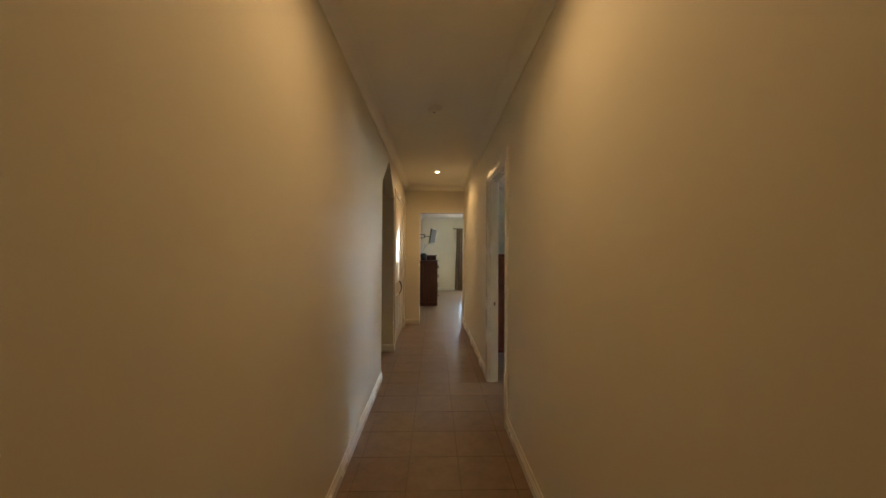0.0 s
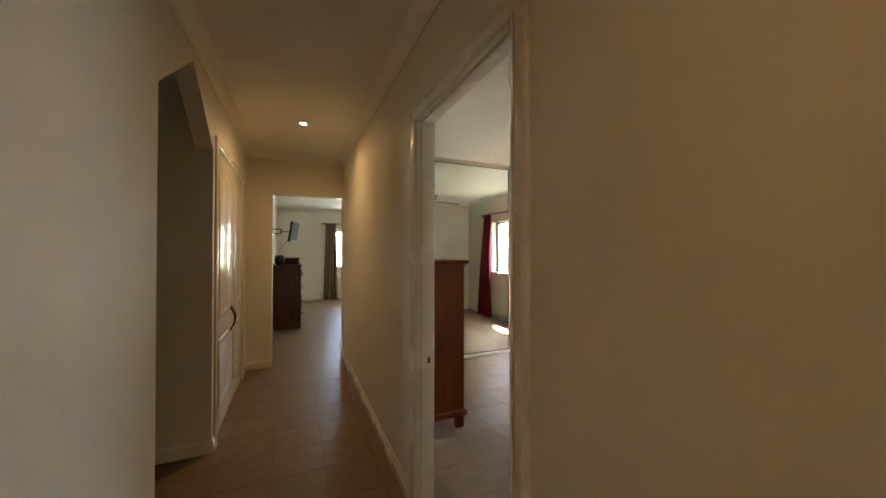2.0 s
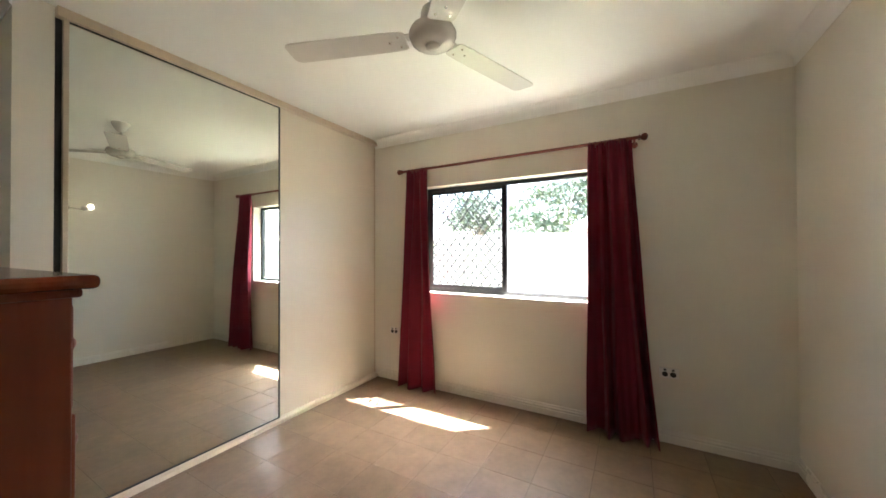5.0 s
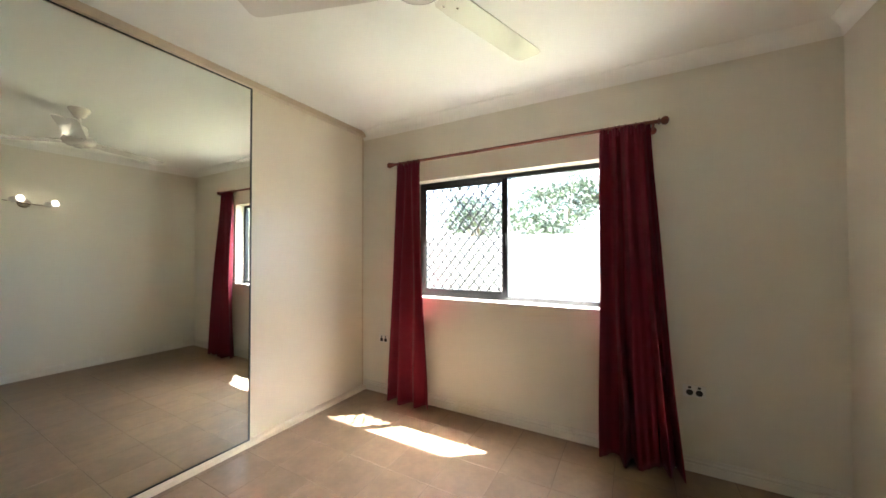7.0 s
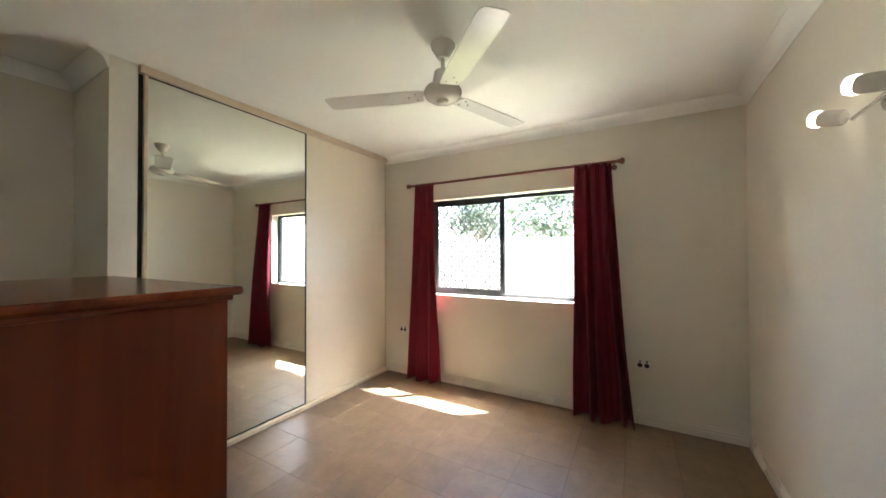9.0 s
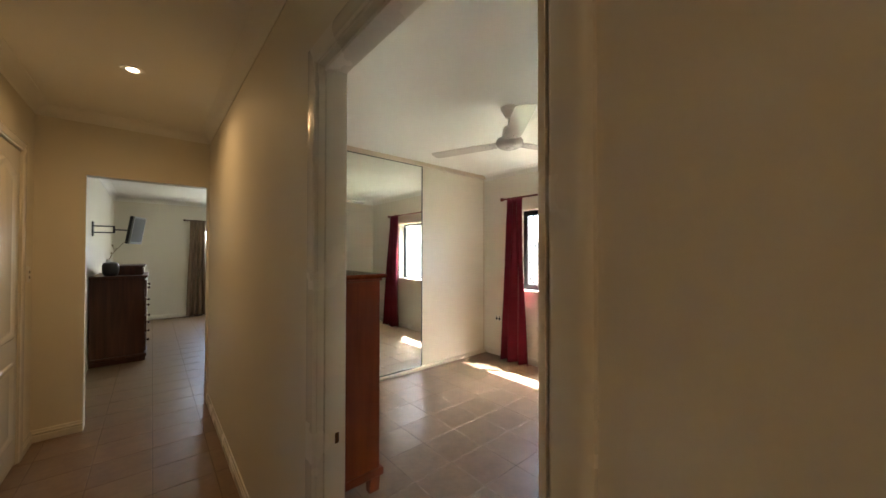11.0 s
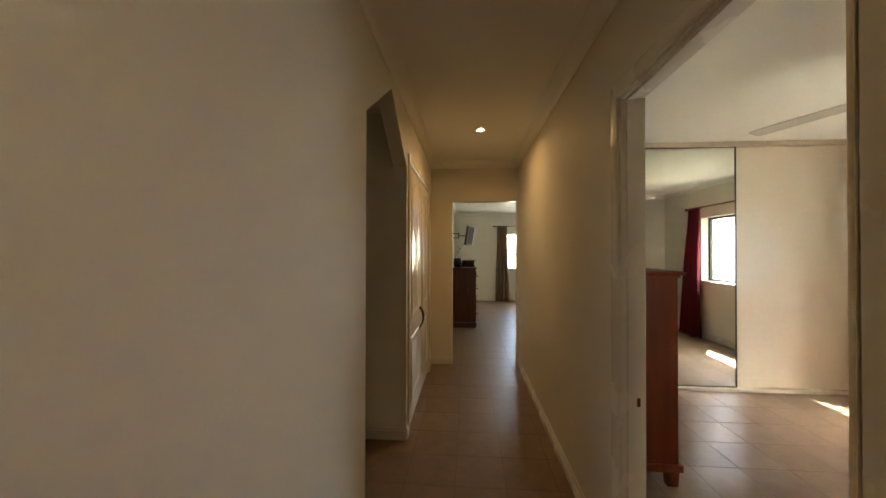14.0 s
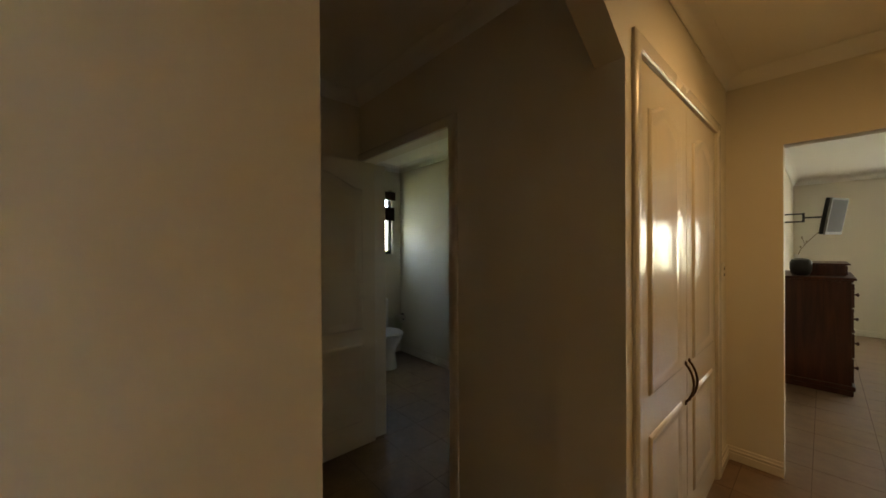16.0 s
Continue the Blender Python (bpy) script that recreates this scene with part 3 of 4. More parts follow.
# ---- bedroom: wardrobe with sliding doors ----
wardrobe = thing("wardrobe", (2.96, RN + 0.05, 0), "built-in wardrobe with mirrored and cream sliding doors", "wardrobe")
WX0, WX1 = 1.817, 4.146
part("head_track", boxes((1.792, WX1, RN - 0.028, RN + 0.06, 2.50, 2.548), bevel=0.003), BEIGE_FRAME, wardrobe, "beige aluminium head track")
part("floor_track", boxes((1.792, WX1, RN - 0.03, RN + 0.06, 0.001, 0.03), (1.792, WX1, RN - 0.018, RN - 0.012, 0.03, 0.036), bevel=0.002), PANEL, wardrobe, "cream floor track")
mirror_door = part("mirror_door", boxes((WX0, 2.988, RN + 0.004, RN + 0.014, 0.036, 2.50)), BEIGE_FRAME, wardrobe)
part("mirror_glass", boxes((WX0 + 0.022, 2.981, RN + 0.0005, RN + 0.0035, 0.046, 2.492)), MIRROR, mirror_door, "large frameless mirror")
part("edge_strip", boxes((WX0, WX0 + 0.02, RN - 0.008, RN + 0.004, 0.036, 2.50), bevel=0.002), BEIGE_FRAME, mirror_door)
part("edge_seal", boxes((2.983, 2.990, RN - 0.006, RN + 0.014, 0.036, 2.50), (WX0 + 0.022, 2.981, RN - 0.003, RN + 0.004, 2.493, 2.50), (WX0 + 0.022, 2.981, RN - 0.003, RN + 0.004, 0.036, 0.0455)), BLACK, mirror_door, "black edge seal")
plain_door = part("plain_door", boxes((2.97, 4.138, RN + 0.02, RN + 0.036, 0.036, 2.50)), PANEL, wardrobe, "cream laminate sliding door")
part("edge_strip", boxes((4.128, 4.143, RN + 0.012, RN + 0.02, 0.036, 2.50), bevel=0.002), BEIGE_FRAME, plain_door)
# black strip stands in for the shadow in the gap by the nib wall
part("side_gap_shade", boxes((1.7905, 1.8165, RN + 0.012, RN + 0.03, 0.036, 2.50)), BLACK, wardrobe, "black strip as the shade in the gap beside the sliding door")

# ---- windows ----


def window_frame(w, y0, y1, z0, z1, x, mat, depth=0.05, bar=0.035):
    part("window_frame", boxes((x, x + depth, y0, y1, z1 - bar, z1), (x, x + depth, y0, y1, z0, z0 + bar), (x, x + depth, y0, y0 + bar, z0 + bar, z1 - bar), (x, x + depth, y1 - bar, y1, z0 + bar, z1 - bar), bevel=0.002), mat, w, "black aluminium frame")


bedroom_window = thing("window_1", (RE + 0.12, 4.58, WIN[2]), "black aluminium sliding window with a diamond grille over one half", "window")
bedroom_window["kind"] = "structure"
y0, y1, z0, z1 = WIN
window_frame(bedroom_window, y0, y1, z0 + 0.012, z1, RE + 0.11, BLACK_METAL)
part("mullion", boxes((RE + 0.10, RE + 0.15, 4.54, 4.59, z0 + 0.045, z1 - 0.035), bevel=0.002), BLACK_METAL, bedroom_window)
sash = part("sliding_sash", boxes((RE + 0.10, RE + 0.12, 4.59, y1 - 0.035, z0 + 0.047, z0 + 0.085), (RE + 0.10, RE + 0.12, 4.59, y1 - 0.035, z1 - 0.07, z1 - 0.035), (RE + 0.10, RE + 0.12, y1 - 0.07, y1 - 0.035, z0 + 0.085, z1 - 0.07), bevel=0.002), BLACK_METAL, bedroom_window)
part("latch", boxes((RE + 0.085, RE + 0.10, 4.55, 4.575, 1.40, 1.50), bevel=0.003), BLACK, sash, "black window latch")
for a, b in ((y0 + 0.035, 4.54), (4.59, y1 - 0.035)):
    pane = part("pane", boxes((RE + 0.128, RE + 0.132, a, b, z0 + 0.045, z1 - 0.035)), GLASS, bedroom_window, "clear glass pane")
    pane.visible_shadow = False
part("window_sill", boxes((RE - 0.012, RE + 0.11, y0, y1, z0 - 0.001, z0 + 0.012), bevel=0.002), SILL, bedroom_window, "white painted sill")
bm = bmesh.new()
GY0, GY1, GZ0, GZ1 = 4.59, y1 - 0.03, z0 + 0.045, z1 - 0.035
step = 0.11
for slope in (1, -1):
    k = -40
    while k < 60:
        # line z = GZ0 + slope * (y - GY0) * 1.25 + k * step, clipped to the pane
        c = GZ0 + k * step
        ends = []
        for y in (GY0, GY1):
            ends.append((y, c + slope * (y - GY0) * 1.2))
        (ya, za), (yb, zb) = ends
        lo, hi = (za, zb) if za < zb else (zb, za)
        if hi > GZ0 and lo < GZ1:
            def cut(z):
                return ya + (z - za) / (zb - za) * (yb - ya)
            pa = (ya, za) if GZ0 <= za <= GZ1 else (cut(min(max(za, GZ0), GZ1)), min(max(za, GZ0), GZ1))
            pb = (yb, zb) if GZ0 <= zb <= GZ1 else (cut(min(max(zb, GZ0), GZ1)), min(max(zb, GZ0), GZ1))
            rod(bm, (RE + 0.158 + 0.004 * slope, *pa), (RE + 0.158 + 0.004 * slope, *pb), 0.0072, sides=6)
        k += 1
part("diamond_grille", bm, BLACK_METAL, bedroom_window, "black diamond security grille")

far_window = thing("window_2", (2.1, FAR_N + 0.1, FWIN[2]), "dark framed window with bright daylight outside", "window")
far_window["kind"] = "structure"
x0, x1, z0, z1 = FWIN
part("window_frame", boxes((x0, x1, FAR_N + 0.08, FAR_N + 0.13, z1 - 0.045, z1), (x0, x1, FAR_N + 0.08, FAR_N + 0.13, z0, z0 + 0.045), (x0, x0 + 0.04, FAR_N + 0.08, FAR_N + 0.13, z0, z1), (x1 - 0.04, x1, FAR_N + 0.08, FAR_N + 0.13, z0, z1),
     (2.74, 2.78, FAR_N + 0.08, FAR_N + 0.13, z0, z1), bevel=0.002), BLACK_METAL, far_window, "black aluminium frame")
part("glazing_bar", boxes((x0 + 0.04, x1 - 0.04, FAR_N + 0.085, FAR_N + 0.105, 1.33, 1.37), bevel=0.002), BLACK_METAL, far_window)
pane = part("pane", boxes((x0 + 0.04, x1 - 0.04, FAR_N + 0.11, FAR_N + 0.114, z0 + 0.045, z1 - 0.045)), GLASS, far_window, "clear glass pane")
pane.visible_shadow = False
part("window_sill", boxes((x0, x1, FAR_N - 0.01, FAR_N + 0.08, z0 - 0.001, z0 + 0.01), bevel=0.002), SILL, far_window, "white painted sill")

toilet_window = thing("window_3", (-3.75, 5.8, WCW[2]), "small dark framed toilet window with a brown blind", "window")
toilet_window["kind"] = "structure"
part("window_frame", boxes((-3.79, -3.74, WCW[0], WCW[1], WCW[3] - 0.04, WCW[3]), (-3.79, -3.74, WCW[0], WCW[1], WCW[2], WCW[2] + 0.04), (-3.79, -3.74, WCW[0], WCW[0] + 0.035, WCW[2], WCW[3]), (-3.79, -3.74, WCW[1] - 0.035, WCW[1], WCW[2], WCW[3]), bevel=0.002), BLACK_METAL, toilet_window, "black aluminium frame")
pane = part("pane", boxes((-3.772, -3.768, WCW[0], WCW[1], WCW[2], WCW[3])), GLASS, toilet_window, "clear glass pane")
pane.visible_shadow = False
part("blind", boxes((-3.70, -3.665, WCW[0] - 0.05, WCW[1] + 0.03, 2.08, 2.19), (-3.695, -3.675, WCW[0] - 0.04, WCW[1] + 0.02, 1.80, 1.98), bevel=0.004), DARK_WOOD, toilet_window, "brown folded blind")

# ---- curtains ----


def curtain(name, label, mat, axis, plane, top, bottom, z0, z1, folds, depth, seed, group):
    """A hanging pleated curtain: gathered heading, folds that open towards the hem."""
    rng = random.Random(seed)
    bm = bmesh.new()
    cols, rows = folds * 20, 40
    shift = [rng.uniform(-0.35, 0.35) for _ in range(folds + 2)]
    amp = [rng.uniform(0.65, 1.25) for _ in range(folds + 2)]
    grid = []
    for r in range(rows + 1):
        v = r / rows
        a = top[0] + (bottom[0] - top[0]) * v**1.25
        b = top[1] + (bottom[1] - top[1]) * v**1.25
        row = []
        for c in range(cols + 1):
            u = c / cols
            p = u * folds
            k = min(int(p), folds - 1)
            f = p - k
            am = amp[k] * (1 - f) + amp[k + 1] * f
            sh = shift[k] * (1 - f) + shift[k + 1] * f
            d = depth * am * (0.55 + 0.75 * v) * math.sin(2 * math.pi * (p + sh * (0.3 + v)))
            d += 0.012 * math.sin(5.1 * v + 7 * u + seed) + 0.004 * math.sin(2 * math.pi * p * 2.3 + 3 * v) * v
            if v < 0.05:
                d = d * (0.5 + 10 * v) + 0.006 * math.sin(2 * math.pi * p * 4)
            along = a + (b - a) * (u + 0.010 * math.sin(9 * v + 11 * u + seed))
            z = z1 + (z0 - z1) * v + (0.006 * math.sin(2 * math.pi * p) if r == rows else 0)
            row.append(bm.verts.new((plane + d, along, z) if axis == "x" else (along, plane + d, z)))
        grid.append(row)
    for low, high in zip(grid, grid[1:]):
        for c in range(cols):
            bm.faces.new((low[c], low[c + 1], high[c + 1], high[c]))
    me = mesh_of(bm, name, mat, True)
    ob = new(name, me)
    thick = ob.modifiers.new("thickness", "SOLIDIFY")
    thick.thickness = 0.003
    return tagged(ob, label, "curtain", group)


ROD_X, ROD_Z = 4.068, 2.155
curtain("curtain", "burgundy cloth curtain hanging in loose folds beside the window", BURGUNDY, "x", 4.055, (5.275, 5.51), (5.18, 5.645), 0.006, 2.15, 3, 0.036, 3, "bedroom curtains")
curtain("curtain", "wide burgundy cloth curtain hanging in deep folds over the window's edge", BURGUNDY, "x", 4.05, (3.545, 3.835), (3.40, 3.85), 0.004, 2.15, 4, 0.048, 8, "bedroom curtains")
rail = thing("curtain_rod", (ROD_X, 4.54, ROD_Z), "red-brown turned timber curtain rod with ball finials", "curtain rod")
part("pole", rod(bmesh.new(), (ROD_X, 3.505, ROD_Z), (ROD_X, 5.575, ROD_Z), 0.0125), ROD_WOOD, rail, smooth=True)
for y, way in ((3.505, -1), (5.575, 1)):
    part("finial", lathe(bmesh.new(), [(0.014, 0), (0.020, 0.003), (0.020, 0.008), (0.011, 0.014), (0.022, 0.024), (0.027, 0.038), (0.022, 0.052), (0.008, 0.060)], (ROD_X, y, ROD_Z), (0, way, 0), 20), ROD_WOOD, rail, smooth=True)
for y in (3.53, 5.525):
    bm = bmesh.new()
    rod(bm, (ROD_X, y, ROD_Z - 0.004), (RE, y, ROD_Z - 0.03), 0.009)
    lathe(bm, [(0.024, 0), (0.022, 0.010), (0.010, 0.014)], (RE, y, ROD_Z - 0.03), (-1, 0, 0), 16)
    part("bracket", bm, ROD_WOOD, rail, smooth=True)


def ring_mesh(r, t):
    bm = bmesh.new()
    tube(bm, [(r * math.cos(2 * math.pi * k / 20), 0, r * math.sin(2 * math.pi * k / 20)) for k in range(21)], t, 6)
    return bm


for y in (3.575, 3.625, 3.685, 3.72, 3.745, 3.785, 3.825, 5.29, 5.34, 5.40, 5.45, 5.495):
    bm = ring_mesh(0.020, 0.004)
    bmesh.ops.translate(bm, verts=bm.verts, vec=(ROD_X, y, ROD_Z - 0.006))
    part("curtain_ring", bm, ROD_WOOD, rail, smooth=True)

curtain("curtain", "taupe satin curtain hanging in folds beside the far window", TAUPE, "y", FAR_N - 0.09, (1.10, 1.38), (1.04, 1.45), 0.02, 2.14, 4, 0.03, 5, "far bedroom curtains")
rail = thing("curtain_rod", (1.9, FAR_N - 0.09, 2.15), "thin brown curtain rod over the far window", "curtain rod")
part("pole", rod(bmesh.new(), (1.02, FAR_N - 0.09, 2.15), (4.5, FAR_N - 0.09, 2.15), 0.011), DARK_WOOD, rail, smooth=True)
part("finial", lathe(bmesh.new(), [(0.012, 0), (0.022, 0.012), (0.024, 0.024), (0.012, 0.04)], (1.02, FAR_N - 0.09, 2.15), (-1, 0, 0), 16), DARK_WOOD, rail, smooth=True)
for x in (1.06, 4.4):
    part("bracket", rod(bmesh.new(), (x, FAR_N - 0.09, 2.148), (x, FAR_N, 2.13), 0.008), DARK_WOOD, rail, smooth=True)

# ---- chests of drawers ----


def tallboy(name, x0, x1, y0, y1, top_z, mat, top_mat, label, rows, knob_mat, feet):
    """A chest of drawers with its back to the west wall and its drawers facing east."""
    d = thing(name, ((x0 + x1) / 2, (y0 + y1) / 2, 0), label, "chest of drawers")
    base = 0.115 if feet else 0.07
    part("side_panel", boxes((x0, x1, y0, y0 + 0.022, base, top_z - 0.03), bevel=0.003), mat, d)
    part("side_panel", boxes((x0, x1, y1 - 0.022, y1, base, top_z - 0.03), bevel=0.003), mat, d)
    part("back_panel", boxes((x0, x0 + 0.01, y0 + 0.022, y1 - 0.022, base, top_z - 0.03)), mat, d)
    for a in (y0 + 0.022, y1 - 0.05):
        part("corner_post", boxes((x1 - 0.03, x1, a, a + 0.028, base, top_z - 0.03), bevel=0.003), mat, d)
    part("moulding", boxes((x0, x1 + 0.012, y0 - 0.010, y1 + 0.010, top_z - 0.042, top_z - 0.026), bevel=0.005), mat, d)
    part("top", boxes((x0 - 0.005, x1 + 0.031, y0 - 0.033, y1 + 0.033, top_z - 0.026, top_z), bevel=0.009), top_mat, d)
    part("plinth", boxes((x0, x1 + 0.022, y0 - 0.018, y1 + 0.018, base - 0.015, base + 0.03), bevel=0.008), mat, d)
    if feet:
        for fx in (x0 + 0.03, x1 - 0.035):
            for fy, s in ((y0 + 0.03, 1), (y1 - 0.03, -1)):
                bm = bmesh.new()
                prism(bm, [(fy - 0.035, base - 0.014), (fy + 0.035, base - 0.014), (fy + 0.02, 0.001), (fy - 0.022, 0.001)], "x", fx - 0.025, fx + 0.04)
                bmesh.ops.bevel(bm, geom=list(bm.edges), offset=0.004, segments=2, affect="EDGES")
                part("foot", bm, mat, d)
    else:
        part("kick_board", boxes((x0, x1 + 0.01, y0, y1, 0.001, base - 0.015), bevel=0.004), mat, d)
    z = base + 0.045
    height = (top_z - 0.055 - z) / rows
    for r in range(rows):
        drawer = part("drawer", boxes((x1 - 0.02, x1 + 0.014 + 0.004 * (r % 2), y0 + 0.052, y1 - 0.052, z + r * height + 0.006, z + (r + 1) * height - 0.006), bevel=0.005), mat, d)
        for ky in (y0 + 0.2, y1 - 0.2):
            kz = z + (r + 0.5) * height
            part("knob", lathe(bmesh.new(), [(0.010, 0), (0.008, 0.012), (0.018, 0.022), (0.018, 0.030), (0.008, 0.036)], (x1 + 0.014 + 0.004 * (r % 2), ky, kz), (1, 0, 0), 16), knob_mat, drawer, smooth=True)
    return d


tallboy("tallboy", 0.987, 1.507, 4.457, 5.42, 1.302, RED_WOOD, RED_WOOD_FLAT, "tall cherry-stained timber chest of drawers on bracket feet", 5, RED_WOOD, True)
DX1 = 0.395
tallboy("dark_tallboy", FAR_W + 0.012, DX1, 8.645, 9.75, 1.125, DARK_WOOD, DARK_WOOD, "dark brown timber chest of drawers with small top drawers", 4, DARK_WOOD, False)
gallery = thing("top_drawer_box", (0.2, 9.25, 1.125), "low dark timber box with small drawers on the chest", "drawer box")
part("body", boxes((0.12, 0.365, 8.86, 9.65, 1.126, 1.235), bevel=0.003), DARK_WOOD, gallery)
part("lid", boxes((0.105, 0.395, 8.84, 9.67, 1.235, 1.252), bevel=0.004), DARK_WOOD, gallery)
for a in (8.88, 9.14, 9.40):
    part("drawer", boxes((0.365, 0.377, a, a + 0.235, 1.136, 1.226), bevel=0.003), DARK_WOOD, gallery)

vase = single("black_vase", lathe(bmesh.new(), [(0.05, 0.001), (0.072, 0.02), (0.082, 0.07), (0.082, 0.13), (0.07, 0.165), (0.045, 0.178), (0.02, 0.18)], (0.06, 8.76, 1.125), sides=32), BLACK,
              "squat round black vase on the dark chest", "vase", smooth=True)
pot = thing("twig_vase", (0.16, 8.80, 1.125), "small white vase holding a bare twig", "vase")
part("pot", lathe(bmesh.new(), [(0.025, 0.001), (0.035, 0.03), (0.045, 0.09), (0.04, 0.15), (0.022, 0.19), (0.024, 0.215), (0.018, 0.215)], (0.03, 8.90, 1.125), sides=24), CERAMIC, pot, smooth=True)
bm = bmesh.new()
tube(bm, [(0.03, 8.90, 1.32), (0.06, 8.90, 1.40), (0.09, 8.90, 1.45), (0.15, 8.90, 1.53), (0.19, 8.90, 1.58)], 0.004, 6)
tube(bm, [(0.085, 8.90, 1.44), (0.075, 8.90, 1.49), (0.062, 8.90, 1.52)], 0.003, 6)
for p in ((0.065, 8.90, 1.52), (0.10, 8.905, 1.475), (0.055, 8.895, 1.42)):
    lathe(bm, [(0.003, -0.012), (0.010, 0), (0.003, 0.014)], p, sides=8)
part("twig", bm, TWIG, pot, "bare brown twig", True)

# television on a folding arm
tv = thing("television", (FAR_W, 8.95, 1.73), "flat television turned sideways on a black folding wall arm", "television")
bm = bmesh.new()
for z in (1.692, 1.775):
    rod(bm, (FAR_W + 0.01, 8.95, z), (0.075, 8.95, z), 0.008)
rod(bm, (0.075, 8.95, 1.685), (0.075, 8.95, 1.785), 0.011)
rod(bm, (0.075, 8.95, 1.732), (0.235, 8.97, 1.732), 0.009)
part("arm", bm, BLACK_METAL, tv, "black steel folding arm", True)
part("wall_plate", boxes((FAR_W, FAR_W + 0.015, 8.90, 9.0, 1.64, 1.83), bevel=0.003), BLACK_METAL, tv)
TURN_TV = pose(0.275, 8.98, 1.735, 0, 9, -23)
bm = boxes((-0.035, 0.0, -0.10, 0.20, -0.19, 0.19), bevel=0.010)
box(bm, -0.06, -0.034, -0.04, 0.14, -0.12, 0.12, 0.01)
bmesh.ops.transform(bm, verts=bm.verts, matrix=TURN_TV)
case = part("case", bm, BLACK, tv, "black plastic case")
bm = boxes((0.001, 0.02, -0.10, 0.20, -0.19, 0.19), bevel=0.006)
bmesh.ops.transform(bm, verts=bm.verts, matrix=TURN_TV)
part("bezel", bm, GREY_PLASTIC, case, "grey screen surround")
bm = boxes((0.0185, 0.021, -0.08, 0.18, -0.16, 0.17))
bmesh.ops.transform(bm, verts=bm.verts, matrix=TURN_TV)
part("screen", bm, SCREEN, case, "screen with its grey reflection painted in")

# bed in the far bedroom
bed = thing("bed", (2.2, 9.7, 0), "low bed with a brown bedspread", "bed")
bm = boxes((1.43, 3.2, 8.82, 10.4, 0.12, 0.55), bevel=0.07)
part("bedspread", bm, LINEN, bed, "rumpled brown bedspread", True)
part("base", boxes((1.49, 3.2, 8.88, 10.34, 0.001, 0.14), bevel=0.01), DARK_WOOD, bed)

# ---- small wall fittings ----


def socket(y, z, width=0.116):
    s = thing("power_point", (RE, y, z), "white double power point with dark switches", "power point", "bedroom power points")
    plate = part("plate", boxes((RE - 0.009, RE, y - width / 2, y + width / 2, z - 0.036, z + 0.036), bevel=0.003), WHITE_PLASTIC, s)
    for dy in (-0.024, 0.024):
        part("outlet", lathe(bmesh.new(), [(0.018, 0.0085), (0.018, 0.0105), (0.010, 0.011)], (RE, y + dy, z - 0.008), (-1, 0, 0), 16), BLACK, plate, "black outlet face")
        part("rocker", boxes((RE - 0.012, RE - 0.008, y + dy - 0.008, y + dy + 0.008, z + 0.016, z + 0.029), bevel=0.001), BLACK, plate, "black rocker switch")


socket(3.33, 0.487)
socket(5.74, 0.518)
switch = thing("light_switch", (HW, 6.47, 1.27), "small cream light switch plate on the hall wall", "light switch")
part("plate", boxes((HW, HW + 0.008, 6.435, 6.505, 1.21, 1.325), bevel=0.003), WHITE_PLASTIC, switch)
for z in (1.245, 1.285):
    part("rocker", boxes((HW + 0.007, HW + 0.012, 6.462, 6.478, z - 0.01, z + 0.01), bevel=0.001), GREY_PLASTIC, switch)

# toilet
wc = thing("toilet", (-3.3, 5.86, 0), "white ceramic toilet with a closed lid", "toilet")
bm = lathe(bmesh.new(), [(0.12, 0.001), (0.115, 0.05), (0.10, 0.18), (0.13, 0.28), (0.18, 0.36), (0.185, 0.395), (0.15, 0.40)], (0, 0, 0), sides=32)
bmesh.ops.transform(bm, verts=bm.verts, matrix=Matrix.Translation((-3.28, 5.83, 0)) @ Matrix.Diagonal((1.25, 1, 1, 1)))
part("bowl", bm, CERAMIC, wc, smooth=True)
bm = lathe(bmesh.new(), [(0.17, 0), (0.19, 0.005), (0.19, 0.02), (0.17, 0.032), (0.05, 0.036)], (0, 0, 0), sides=32)
bmesh.ops.transform(bm, verts=bm.verts, matrix=Matrix.Translation((-3.28, 5.83, 0.40)) @ Matrix.Diagonal((1.25, 1, 1, 1)))
part("seat_lid", bm, WHITE_PLASTIC, wc, smooth=True)
part("cistern", boxes((-3.695, -3.53, 5.63, 6.03, 0.40, 0.78), bevel=0.02), CERAMIC, wc, smooth=True)
part("flush_button", lathe(bmesh.new(), [(0.02, 0), (0.02, 0.006), (0.012, 0.008)], (-3.61, 5.83, 0.78), sides=16), CHROME, wc, smooth=True)
holder = thing("toilet_roll_holder", (-3.58, 6.33, 0.48), "toilet roll on a dark bracket on the wall", "roll holder")
bm = bmesh.new()
tube(bm, [(-3.65, 6.33, 0.51), (-3.65, 6.27, 0.51), (-3.64, 6.24, 0.48), (-3.50, 6.24, 0.48)], 0.007)
lathe(bm, [(0.022, 0), (0.02, 0.008)], (-3.65, 6.33, 0.51), (0, -1, 0), 14)
part("bracket", bm, BRASS, holder, smooth=True)
part("paper_roll", rod(bmesh.new(), (-3.63, 6.24, 0.48), (-3.52, 6.24, 0.48), 0.05, sides=28), SILL, holder, "white paper roll", True)

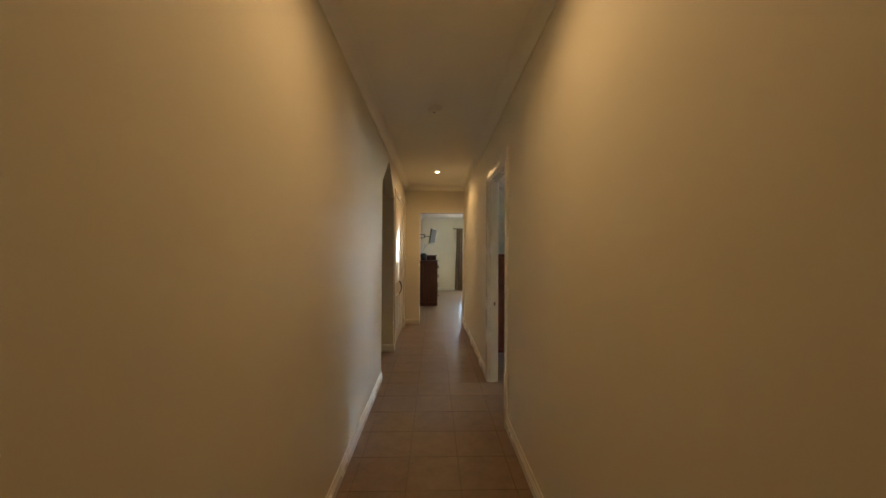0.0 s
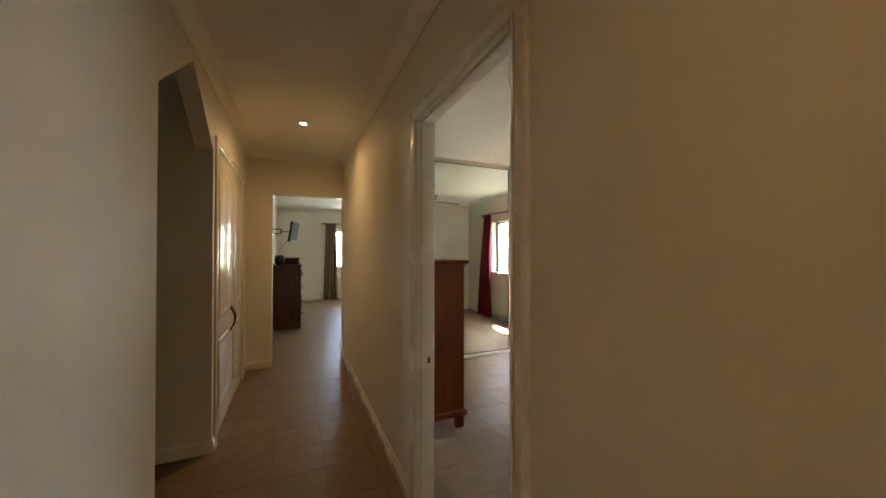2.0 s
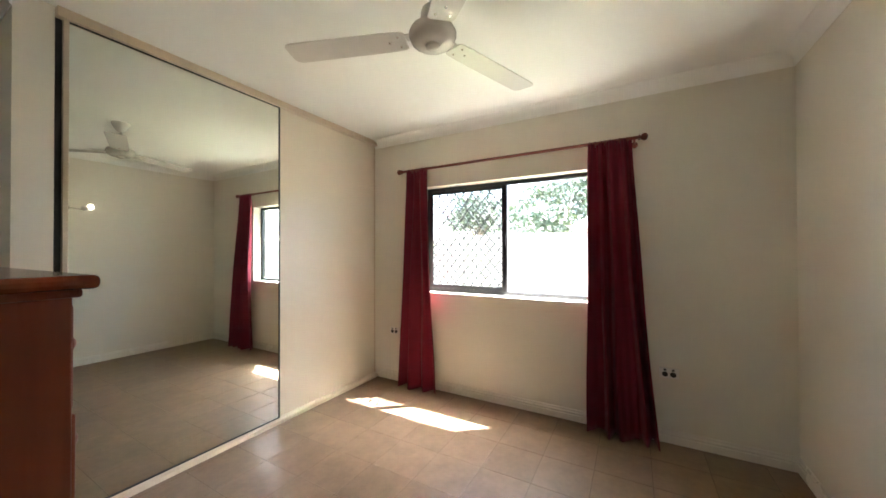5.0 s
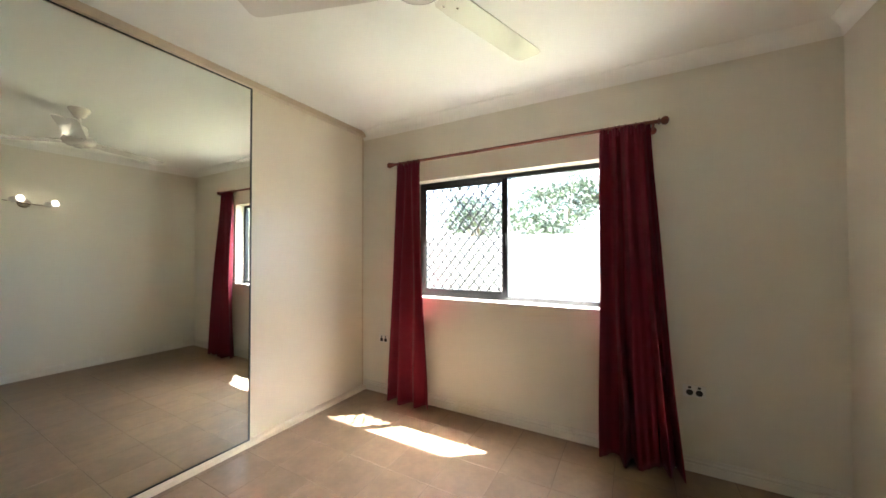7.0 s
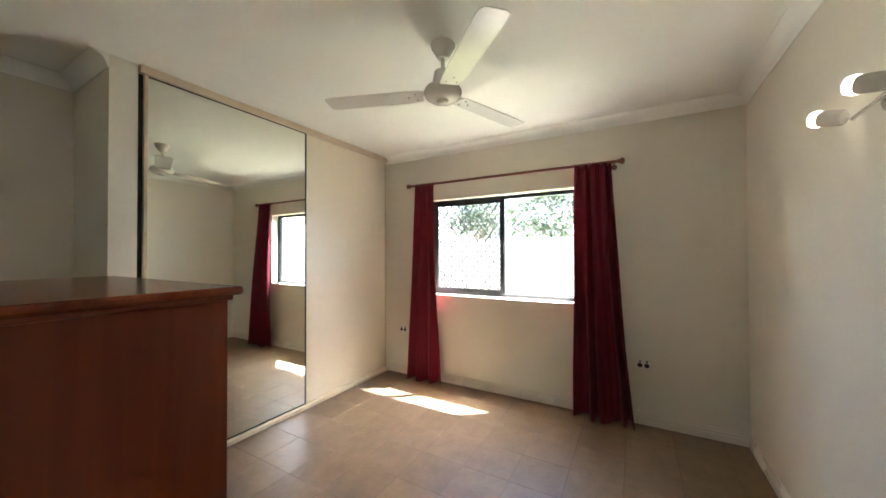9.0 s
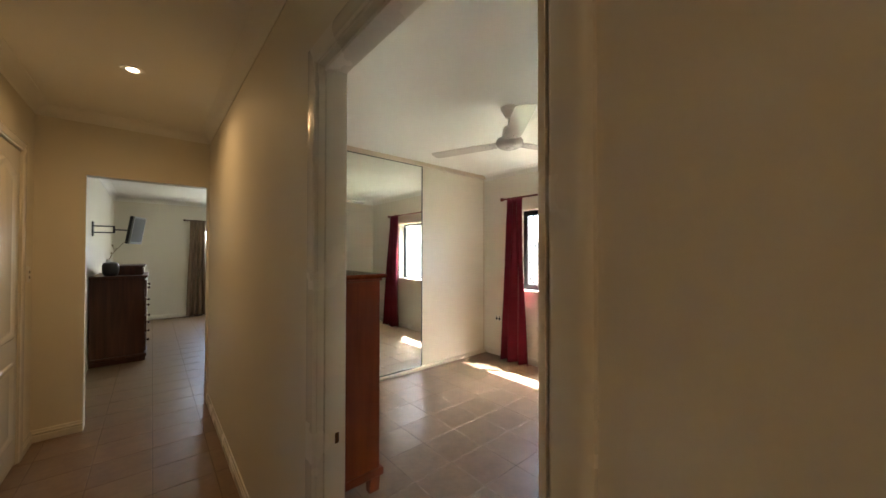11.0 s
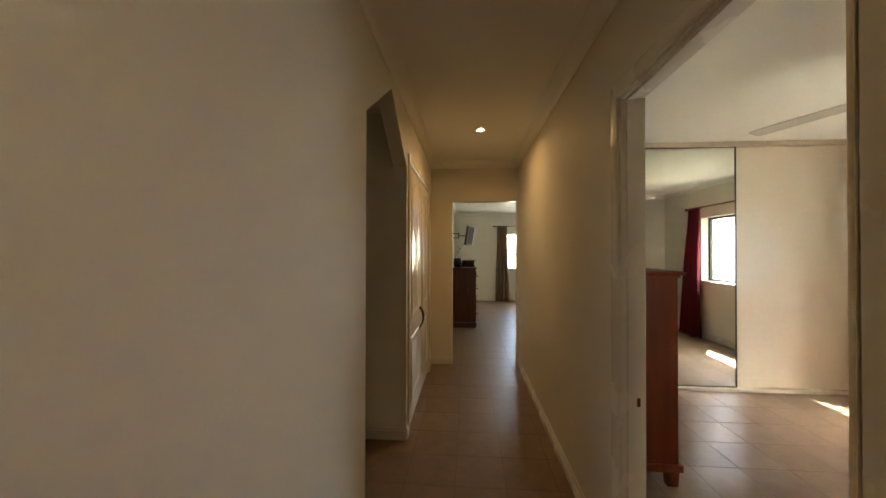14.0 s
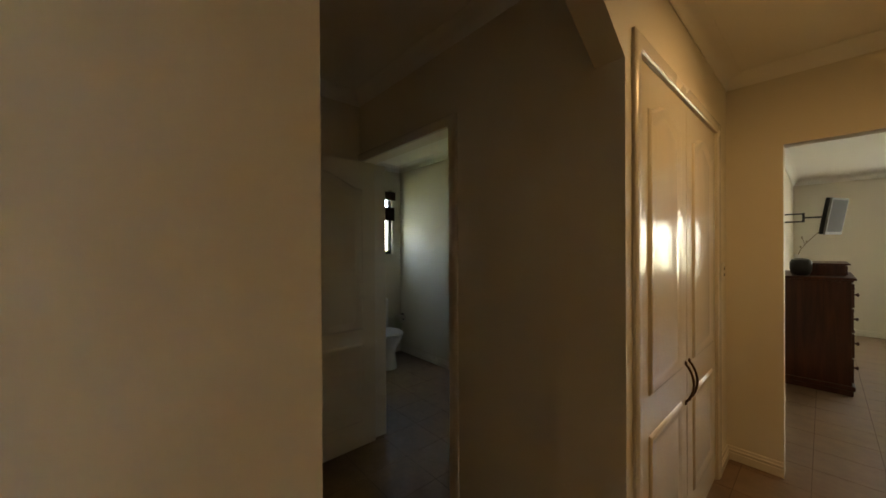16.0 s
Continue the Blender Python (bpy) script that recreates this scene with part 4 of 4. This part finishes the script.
# ---- outside ----
ground = structure("ground", boxes((-400, 400, -400, 400, -0.5, -0.2)), GRASS, "pale dry lawn reaching the horizon", "ground")
fence = thing("paling_fence", (9.0, 4.0, -0.2), "weathered grey timber paling fence across the yard", "fence")
paling = mesh_of(boxes((-0.011, 0.011, -0.047, 0.047, 0.02, 1.95), bevel=0.002), "paling", PALING)
for k in range(170):
    ob = new("paling", paling)
    ob.parent = fence
    ob.location = (0.012 * (k % 2), -9.0 + k * 0.1, random.uniform(-0.012, 0.012))
for z in (0.35, 1.45):
    part("rail", boxes((9.02, 9.07, -5.0, 12.0, z, z + 0.07)), PALING, fence)

house = thing("neighbour_house", (15.5, -3.5, -0.2), "white rendered house with a pale gabled metal roof", "house")
part("wall", prism(bmesh.new(), [(-8.0, -0.2), (1.2, -0.2), (1.2, 2.5), (-3.4, 4.6), (-8.0, 2.5)], "x", 13.0, 21.0), RENDERED, house)
bm = bmesh.new()
prism(bm, [(1.75, 2.28), (-3.4, 4.66), (-3.4, 4.78), (1.75, 2.40)], "x", 12.5, 21.5)
prism(bm, [(-8.55, 2.28), (-3.4, 4.66), (-3.4, 4.78), (-8.55, 2.40)], "x", 12.5, 21.5)
roof = part("roof", bm, ROOFING, house, "pale corrugated metal roof")
part("house_window", boxes((12.96, 13.0, -4.2, -2.6, 0.9, 2.1)), BLACK_METAL, house, "dark window")


def tree(x, y, height, spread, seed, clumps=60, leaves=80):
    rng = random.Random(seed)
    t = thing("tree", (x, y, -0.25), "leafy green tree with an uneven crown behind the fence", "tree", "yard trees")
    bm = bmesh.new()
    top = Vector((x + rng.uniform(-0.2, 0.2), y + rng.uniform(-0.2, 0.2), height * 0.62))
    rod(bm, (x, y, -0.25), top, 0.16, 0.08)
    tips = []
    for k in range(9):
        a, up = rng.uniform(0, 6.28), rng.uniform(0.1, 0.38)
        start = Vector((x, y, -0.25)).lerp(top, rng.uniform(0.5, 1))
        tip = Vector((x + math.cos(a) * spread * rng.uniform(0.3, 0.8), y + math.sin(a) * spread * rng.uniform(0.3, 0.8), height * (0.55 + up)))
        rod(bm, start, tip, 0.05, 0.015, 7)
        tips.append(tip)
    part("trunk", bm, BARK, t)
    verts, faces = [], []
    for k in range(clumps):
        c = tips[k % len(tips)] + Vector((rng.gauss(0, spread * 0.24), rng.gauss(0, spread * 0.24), rng.gauss(0, height * 0.075)))
        for j in range(leaves):
            p = c + Vector((rng.gauss(0, 0.22), rng.gauss(0, 0.22), rng.gauss(0, 0.16)))
            q = Euler((rng.uniform(-1, 1), rng.uniform(-1, 1), rng.uniform(0, 6.28))).to_matrix()
            s = rng.uniform(0.05, 0.10)
            n = len(verts)
            for u, w, b in ((-1, 0, 0), (-0.2, -0.5, 0.12), (1, 0, 0), (-0.2, 0.5, 0.12)):
                verts.append(p + q @ Vector((u * s, w * s, b * s)) - Vector((x, y, -0.25)))
            faces.append((n, n + 1, n + 2, n + 3))
    me = bpy.data.meshes.new("crown")
    me.from_pydata(verts, [], faces)
    me.materials.append(LEAF)
    crown = new("crown", me)
    crown.parent = t
    return t


tree(17.5, 6.2, 5.3, 2.2, 1, 120)
tree(14.0, 8.9, 3.5, 1.5, 2, 45)
tree(24.0, 1.0, 6.5, 3.0, 4)
tree(12.0, 6.4, 2.6, 1.2, 6, 40)
tree(20.0, 11.5, 5.0, 2.4, 7)

# ---- floor tiles ----
TX, TY, OX, OY = 0.3085, 0.309, 0.170, 4.07
tile = mesh_of(boxes((0.0014, TX - 0.0014, 0.0014, TY - 0.0014, -0.01, 0.0), bevel=0.0012), "tile", TILE)

def tile_cells(x0, x1, y0, y1):
    for i in range(math.floor((x0 - OX) / TX), math.ceil((x1 - OX) / TX)):
        for j in range(math.floor((y0 - OY) / TY), math.ceil((y1 - OY) / TY)):
            yield i, j


near, rest = set(), set()
near |= set(tile_cells(HW, HE, 0.9, END_Y))
near |= set(tile_cells(HE, RE, RS, RN))
for span in ((HW, HE, BACK, 0.9), (EAST_B, 1.645, RN, END_Y), (FAR_W, FAR_E, END_Y, FAR_N), (-2.06, HW, 3.0, 4.9), (-3.7, -1.0, 4.9, 6.33)):
    rest |= set(tile_cells(*span))
rest -= near
for i, j in sorted(near):
    ob = new("tile", tile)
    ob.parent = floor
    ob.location = (OX + i * TX, OY + j * TY, 0)
bm = bmesh.new()
for i, j in sorted(rest):
    x, y = OX + i * TX, OY + j * TY
    verts = [bm.verts.new(p) for p in ((x + 0.002, y + 0.002, 0), (x + TX - 0.002, y + 0.002, 0), (x + TX - 0.002, y + TY - 0.002, 0), (x + 0.002, y + TY - 0.002, 0))]
    low = [bm.verts.new(p) for p in ((x + 0.001, y + 0.001, -0.005), (x + TX - 0.001, y + 0.001, -0.005), (x + TX - 0.001, y + TY - 0.001, -0.005), (x + 0.001, y + TY - 0.001, -0.005))]
    bm.faces.new(verts)
    for k in range(4):
        bm.faces.new((low[k], low[(k + 1) % 4], verts[(k + 1) % 4], verts[k]))
more = part("tiles_beyond", bm, TILE, floor)
more["kind"] = "stuff"
